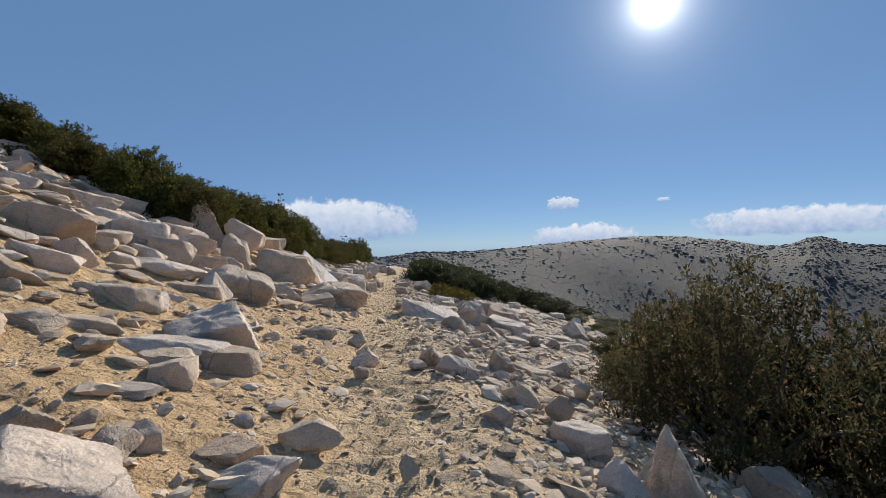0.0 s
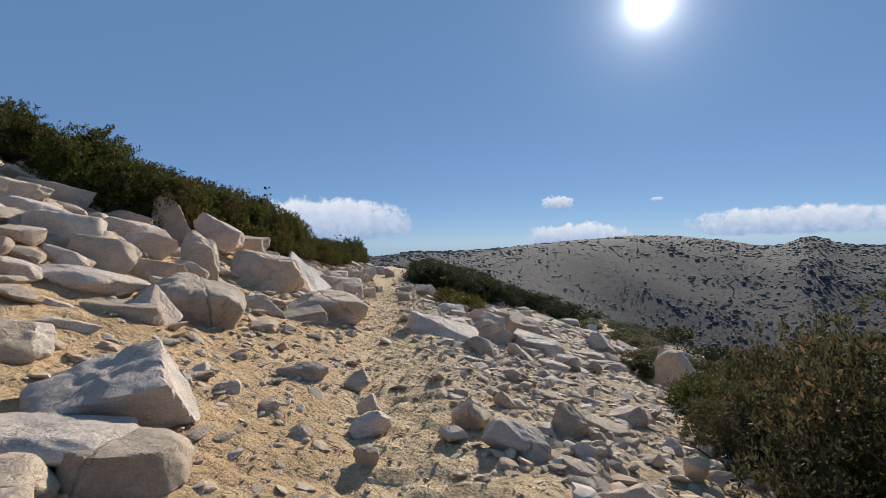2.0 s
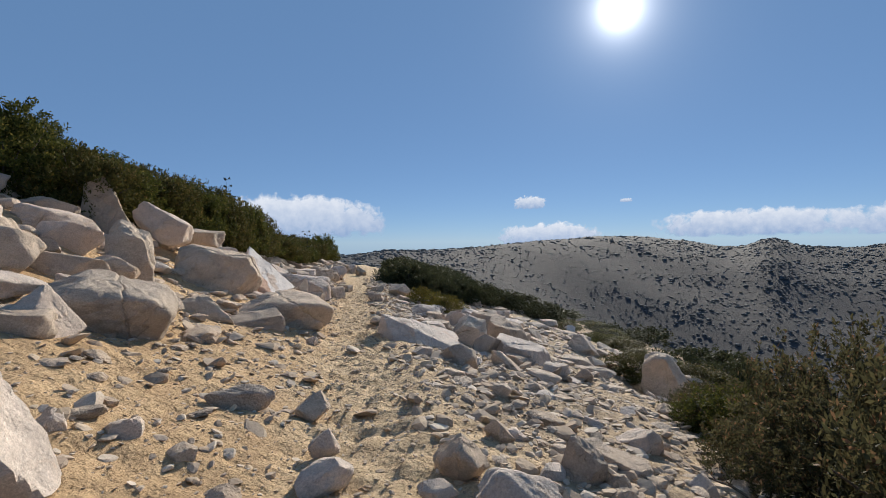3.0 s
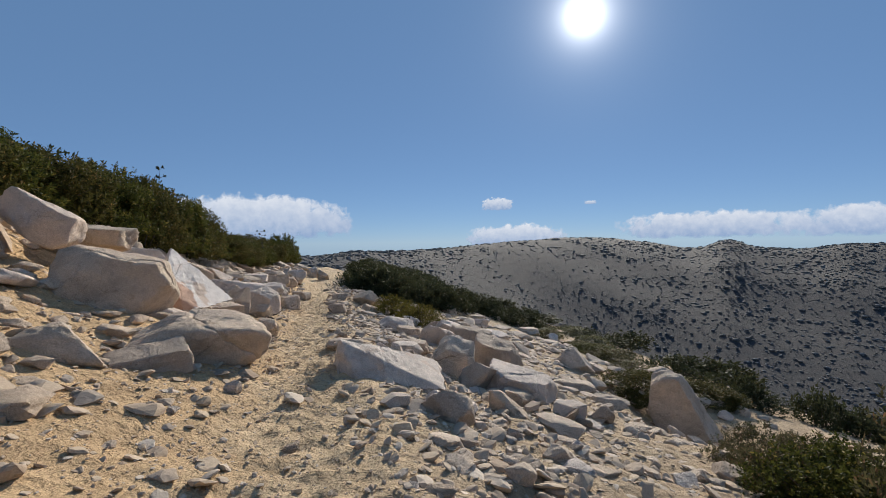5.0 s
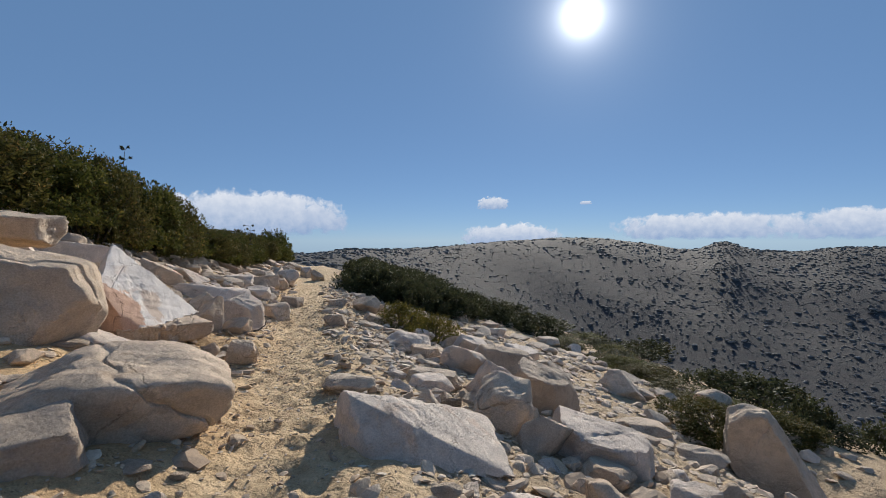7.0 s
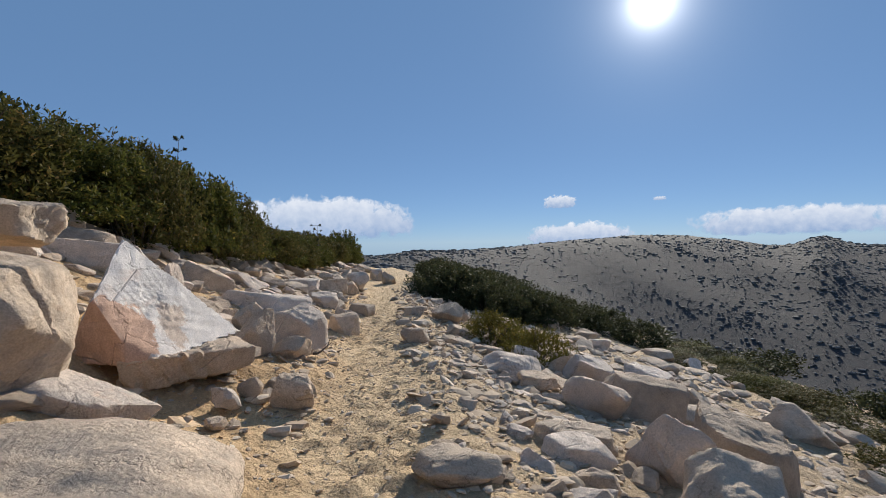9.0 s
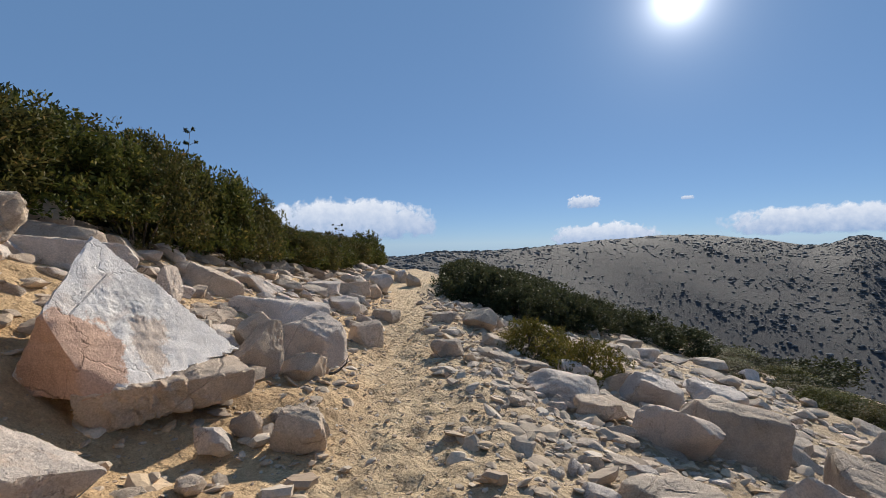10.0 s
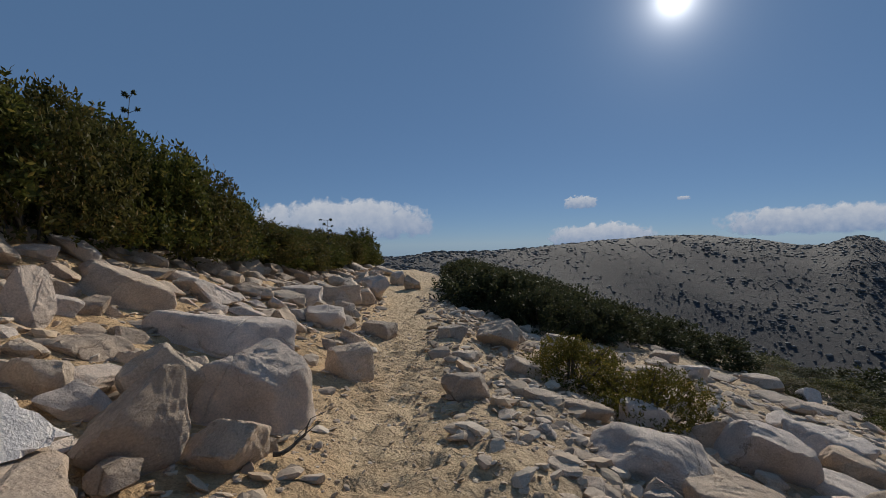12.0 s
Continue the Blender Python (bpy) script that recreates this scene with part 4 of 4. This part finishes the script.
KINDS = {
    "green": make_shrub(1, 2.4, 1.5, 23000, 0.066, LEAF, "dense green evergreen shrub among pale rocks"),
    "olive": make_shrub(2, 2.4, 1.5, 23000, 0.066, LEAF_OLIVE, "dense olive green shrub with yellowing tips"),
    "dark": make_shrub(3, 2.6, 1.6, 9000, 0.10, LEAF_DARK, "dark green mountain shrub on the falling slope"),
    "near": make_shrub(7, 2.4, 1.5, 24000, 0.05, LEAF_NEAR, "dense dark olive shrub with reddish tips beside the trail"),
    "far": make_shrub(6, 2.6, 1.4, 2600, 0.15, LEAF_DARK, "low dark shrub on the slope below the trail"),
    "gold": make_shrub(4, 1.6, 0.8, 16000, 0.04, LEAF_GOLD, "low golden green shrub between the stones"),
}
SIZE = {"green": (2.4, 1.5), "olive": (2.4, 1.5), "dark": (2.6, 1.6), "far": (2.6, 1.4), "near": (2.4, 1.5), "gold": (1.6, 0.8)}
USED = set()


def shrub(x, y, w, h, kind="green", yaw=0.0):
    """A shrub w across and h high, standing on the ground."""
    ob = KINDS[kind]
    m = pose(x, y, float(land(x, y)) - 0.05, 0, 0, yaw)
    if kind in USED:
        ob = copy_thing(ob, m)
    USED.add(kind)
    ob.matrix_basis = m
    ob.scale = (w / SIZE[kind][0], w / SIZE[kind][0], h / SIZE[kind][1])
    return ob


# uphill: a thicket along the slope
g = np.random.default_rng(5)
TALL = (1.15, 1.30, 1.55, 1.95, 2.05, 1.92, 1.50, 1.15, 1.0, 1.05, 1.05, 1.05, 1.1, 1.15, 1.2, 1.3, 1.35)
for k, tall in enumerate(TALL):
    y = 12.6 + 1.3 * k
    u = -5.3 + 1.5 * min(k, 4) / 4 + 0.15 * max(k - 6, 0)
    shrub(float(trail_x(y)) + u + g.uniform(-0.25, 0.25), y, g.uniform(1.9, 2.6), tall * g.uniform(0.85, 1.12), ("green", "olive")[k % 2], g.uniform(0, 360))
    shrub(float(trail_x(y)) + u - 1.4 + g.uniform(-0.3, 0.3), y + 0.6, g.uniform(2.2, 2.8), tall * g.uniform(0.75, 0.92) * (1.1 if k < 3 else 1), ("olive", "green", "dark")[k % 3], g.uniform(0, 360))
    if k < 9:
        shrub(float(trail_x(y)) + u - 3.0 + g.uniform(-0.3, 0.3), y + 0.6, g.uniform(2.2, 2.8), tall * g.uniform(0.45, 0.6) * (0.65 if k < 3 else 1), ("dark", "green", "olive")[k % 3], g.uniform(0, 360))
shrub(-8.3, 34.5, 2.2, 1.75, "green", 15)
shrub(-8.0, 11.1, 2.2, 1.55, "green", 200)
shrub(-7.1, 11.6, 2.1, 1.4, "olive", 310)
for x, y, h in ((-10.4, 11.6, 1.1), (-11.3, 12.6, 1.3), (-12.4, 11.6, 1.4), (-10.2, 13.8, 1.3), (-9.4, 14.8, 1.2), (-13.0, 13.2, 1.3), (-11.4, 15.2, 1.2)):
    shrub(x, y, 2.2, h, ("green", "olive")[int(y) % 2], 61 * y)
shrub(-8.9, 12.1, 2.0, 0.9, "green", 40)
shrub(-10.6, 11.9, 2.4, 0.65, "olive", 140)
shrub(-12.4, 11.3, 2.4, 0.65, "green", 240)


def sprig(x, y, z, tall, seed):
    """A bare upright shoot with a few tufts, standing clear of the thicket."""
    g = np.random.default_rng(seed)
    root = tagged(new("sapling"), "thin bare upright shoot with dark leaf tufts", "sapling", group="evergreen shrubs on the mountainside")
    root.matrix_world = pose(x, y, z)
    v, f = [], []
    lv, lf = [], []
    last = np.zeros(3)
    for k in range(8):
        p = last + np.array([g.normal(0, 0.02), g.normal(0, 0.02), tall / 8])
        tube(v, f, last, p, 0.016 - 0.0015 * k, 0.0145 - 0.0015 * k)
        last = p
        if k < 3:
            continue
        for _ in range(3):
            q = p + np.array([g.normal(0, 0.07), g.normal(0, 0.07), g.uniform(0.0, 0.08)])
            tube(v, f, p, q, 0.006, 0.003)
            for _ in range(26):
                a = g.normal(size=3)
                a /= np.linalg.norm(a)
                s = np.cross(a, g.normal(size=3))
                s /= np.linalg.norm(s)
                i = len(lv)
                lv += [q, q + a * 0.025 + s * 0.011, q + a * 0.055, q + a * 0.025 - s * 0.011]
                lf.append((i, i + 1, i + 2, i + 3))
    new("trunk", mesh_from("trunk", v, f, BARK)).parent = root
    new("foliage", mesh_from("foliage", lv, lf, LEAF_DARK, False)).parent = root


sprig(-7.60, 18.65, 1.55, 1.95, 1)
sprig(-7.28, 19.55, 1.10, 1.70, 2)
sprig(-6.9, 26.0, 0.5, 1.45, 3)
# downhill, close to the trail
shrub(2.7, 5.0, 2.4, 2.0, "near", 10)
shrub(3.45, 7.4, 2.1, 1.85, "near", 30)
shrub(3.1, 9.1, 1.3, 0.75, "near", 75)
shrub(4.4, 5.0, 2.6, 2.2, "near", 215)
shrub(2.5, 6.9, 1.6, 1.0, "near", 80)
shrub(3.9, 6.2, 2.4, 1.5, "dark", 150)
shrub(4.3, 8.4, 2.2, 1.2, "near", 200)
shrub(3.0, 8.6, 1.5, 0.8, "green", 260)
shrub(4.0, 9.6, 1.3, 0.55, "near", 300)
shrub(3.25, 9.95, 1.15, 0.6, "near", 140)
shrub(4.1, 3.3, 2.4, 1.5, "near", 100)
shrub(6.0, 5.6, 2.6, 1.5, "dark", 10)
shrub(6.2, 8.2, 2.6, 1.3, "dark", 70)
shrub(5.9, 3.2, 2.8, 1.6, "dark", 190)
# beside the standing rock and along the slope's edge
shrub(4.4, 15.4, 1.8, 0.62, "olive", 20)
shrub(6.4, 16.2, 2.0, 0.6, "olive", 120)
shrub(8.6, 17.4, 2.0, 0.55, "dark", 70)
for k in range(9):
    shrub(6.2 + 0.35 * k + g.uniform(-0.4, 0.4), 20.5 + 1.5 * k, g.uniform(1.5, 2.1), g.uniform(0.34, 0.5), ("olive", "green", "dark")[k % 3], g.uniform(0, 360))
for k in range(15):
    y = 16.5 + 1.2 * k
    shrub(float(trail_x(y)) + 9.4 + g.uniform(-0.6, 0.6), y, g.uniform(1.4, 2.0), g.uniform(0.3, 0.44), ("olive", "green", "olive")[k % 3], g.uniform(0, 360))
for k in range(210):
    y, u = g.uniform(14, 92), g.uniform(11, 60)
    shrub(float(trail_x(y)) + u, y, g.uniform(1.4, 3.2), g.uniform(0.6, 1.2), "far", g.uniform(0, 360))
# the golden shrub by the flat rocks
shrub(-1.15, 17.9, 1.3, 0.62, "gold", 0)
shrub(-0.45, 17.0, 1.2, 0.6, "gold", 130)
# the dark thicket where the trail bends away
for k in range(12):
    y = 25.0 + 1.35 * k
    for j in range(2):
        shrub(float(trail_x(y)) + 2.3 + 2.1 * j + 0.12 * k + g.uniform(-0.4, 0.4), y - 0.8 * j + g.uniform(-0.4, 0.4), g.uniform(2.3, 3.1), g.uniform(1.15, 1.5) - 0.1 * j, "dark", g.uniform(0, 360))
for x, y, w, h in ((-0.9, 22.9, 1.9, 1.15), (-1.8, 24.0, 2.2, 1.25), (0.1, 23.9, 2.3, 1.15), (1.1, 25.4, 2.4, 1.15), (0.0, 25.6, 2.6, 1.3), (2.3, 27.3, 2.5, 1.1)):
    shrub(x, y, w, h, "dark", 77 * x)
shrub(4.3, 26.4, 2.6, 1.0, "dark", 45)
shrub(3.6, 27.8, 2.4, 1.0, "dark", 95)


def dry_branch(x, y, length, yaw, seed, thick=0.016):
    """A grey dead branch with a few side twigs, lying on the ground."""
    g = np.random.default_rng(seed)
    v, f = [], []
    last, way = np.array([0.0, 0.0, 0.03]), np.array([1.0, 0.0, 0.05])
    for k in range(7):
        way = way + g.normal(0, 0.22, 3) * (1, 1, 0.5)
        p = last + way / np.linalg.norm(way) * length / 7
        p[2] = max(p[2], 0.015)
        r = thick * (1 - k / 8)
        tube(v, f, last, p, r, r * 0.88)
        if k > 1:
            tube(v, f, p, p + g.normal(0, 0.06, 3) * (1, 1, 0.4) + (0.04, 0, 0.02), r * 0.5, 0.002)
        last = p
    ob = new("dry_branch", mesh_from("dry_branch", v, f, BARK))
    ob.matrix_world = pose(x, y, float(land(x, y)), 0, 0, yaw)
    tagged(ob, "dry grey dead branch lying on the stony soil", "branch")


dry_branch(-3.30, 11.15, 0.60, 75, 1, 0.035)
dry_branch(-3.35, 14.35, 0.30, 20, 2)
dry_branch(1.55, 5.9, 0.7, 35, 3)
dry_branch(1.75, 6.3, 0.8, 130, 4)
dry_branch(1.85, 5.3, 0.6, 80, 5)
dry_branch(1.9, 6.9, 0.6, 10, 6)
dry_branch(2.0, 7.6, 0.7, 160, 7)


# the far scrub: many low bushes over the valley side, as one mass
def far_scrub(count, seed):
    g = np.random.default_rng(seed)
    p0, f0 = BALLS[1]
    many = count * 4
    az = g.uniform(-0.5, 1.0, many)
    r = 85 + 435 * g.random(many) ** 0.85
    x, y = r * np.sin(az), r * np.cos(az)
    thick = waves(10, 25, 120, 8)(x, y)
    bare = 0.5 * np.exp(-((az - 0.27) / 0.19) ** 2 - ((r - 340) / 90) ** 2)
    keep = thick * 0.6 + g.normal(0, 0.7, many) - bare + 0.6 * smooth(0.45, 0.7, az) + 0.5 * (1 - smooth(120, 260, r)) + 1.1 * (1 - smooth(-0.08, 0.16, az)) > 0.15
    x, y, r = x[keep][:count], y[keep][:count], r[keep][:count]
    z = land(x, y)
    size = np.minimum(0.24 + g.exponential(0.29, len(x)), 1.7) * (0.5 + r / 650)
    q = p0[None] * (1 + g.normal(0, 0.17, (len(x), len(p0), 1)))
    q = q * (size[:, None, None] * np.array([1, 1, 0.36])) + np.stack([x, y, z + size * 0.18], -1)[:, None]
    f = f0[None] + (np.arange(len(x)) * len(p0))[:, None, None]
    return tagged(new("far_scrub", mesh_from("far_scrub", q.reshape(-1, 3), f.reshape(-1, 3), HAZY_LEAF)), "dark low scrub dotting the far ridge", "scrub", kind="stuff")


# leaf colour lifted to pale blue-grey: distance haze painted into the scrub
HAZY_LEAF = leaf_material("hazed_scrub_leaves", (0.30, 0.31, 0.325), (0.36, 0.36, 0.36), (0.40, 0.385, 0.37), 0.6)
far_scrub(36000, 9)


# clouds, low over the horizon
def cloud(az, el, wide, tall, seed, cover):
    m = bpy.data.materials.new("cloud")
    m.use_nodes = True
    n, l = m.node_tree.nodes, m.node_tree.links
    n.clear()
    c = n.new("ShaderNodeTexCoord").outputs["Object"]
    xyz = n.new("ShaderNodeSeparateXYZ")
    l.new(c, xyz.inputs[0])
    px, pz = calc(n, l, "DIVIDE", xyz.outputs[0], wide / 2), calc(n, l, "DIVIDE", xyz.outputs[2], tall)
    wide_fade = calc(n, l, "SUBTRACT", 1.0, calc(n, l, "POWER", calc(n, l, "ABSOLUTE", px), 2.0))
    top_fade = calc(n, l, "SUBTRACT", 1.0, pz)
    foot = ramp(n, l, pz, (0.0, 0.0), (0.22, 1.0))
    shift = n.new("ShaderNodeVectorMath")
    shift.inputs[1].default_value = (seed * 913.0, seed * 377.0, 0)
    l.new(c, shift.inputs[0])
    puff = noise_tex(n, l, 6.0 / wide * 2.2, 9, 0.55, shift.outputs[0], 0.3)
    small = noise_tex(n, l, 6.0 / tall, 6, 0.6, shift.outputs[0], 0.2)
    body = calc(n, l, "MULTIPLY", calc(n, l, "MULTIPLY", wide_fade, foot), calc(n, l, "ADD", top_fade, 0.12))
    dense = calc(n, l, "ADD", calc(n, l, "MULTIPLY", body, 1.15), calc(n, l, "SUBTRACT", calc(n, l, "ADD", calc(n, l, "MULTIPLY", puff, 1.5), calc(n, l, "MULTIPLY", small, 0.5)), cover))
    dense = calc(n, l, "MULTIPLY", dense, ramp(n, l, body, (0.0, 0.0), (0.12, 1.0)))
    dense = calc(n, l, "SUBTRACT", dense, ramp(n, l, pz, (0.55, 0.0), (1.0, 1.0)))
    alpha = ramp(n, l, dense, (0.06, 0.0), (0.34, 1.0))
    glow = n.new("ShaderNodeEmission")
    shade = ramp(n, l, calc(n, l, "ADD", calc(n, l, "MULTIPLY", pz, 0.8), calc(n, l, "MULTIPLY", small, 0.5)), (0.25, (0.26, 0.37, 0.57)), (1.0, (0.80, 0.82, 0.86)))
    l.new(shade, glow.inputs["Color"])
    glow.inputs["Strength"].default_value = 0.9
    clear = n.new("ShaderNodeBsdfTransparent")
    mx = n.new("ShaderNodeMixShader")
    l.new(alpha, mx.inputs[0])
    l.new(clear.outputs[0], mx.inputs[1])
    l.new(glow.outputs[0], mx.inputs[2])
    l.new(mx.outputs[0], n.new("ShaderNodeOutputMaterial").inputs[0])
    far = 3600.0
    me = mesh_from("cloud", [(-wide / 2, 0, 0), (wide / 2, 0, 0), (wide / 2, 0, tall), (-wide / 2, 0, tall)], [(0, 1, 2, 3)], m, False)
    ob = tagged(new("backdrop_cloud", me), "white cumulus cloud low over the horizon", "cloud", kind="structure")
    a = radians(az)
    ob.matrix_world = pose(far * math.sin(a), far * math.cos(a), far * math.tan(radians(el)), 0, 0, -az)
    ob.visible_shadow = False
    return ob


cloud(-17.0, 0.5, 1420, 450, 1, 1.05)
cloud(10.9, 3.7, 250, 135, 2, 1.02)
cloud(13.0, -0.6, 800, 230, 3, 1.0)
cloud(33.5, 0.1, 1250, 270, 4, 1.10)
cloud(49.0, 0.1, 1300, 290, 6, 1.10)
cloud(21.5, 4.2, 90, 40, 5, 1.05)
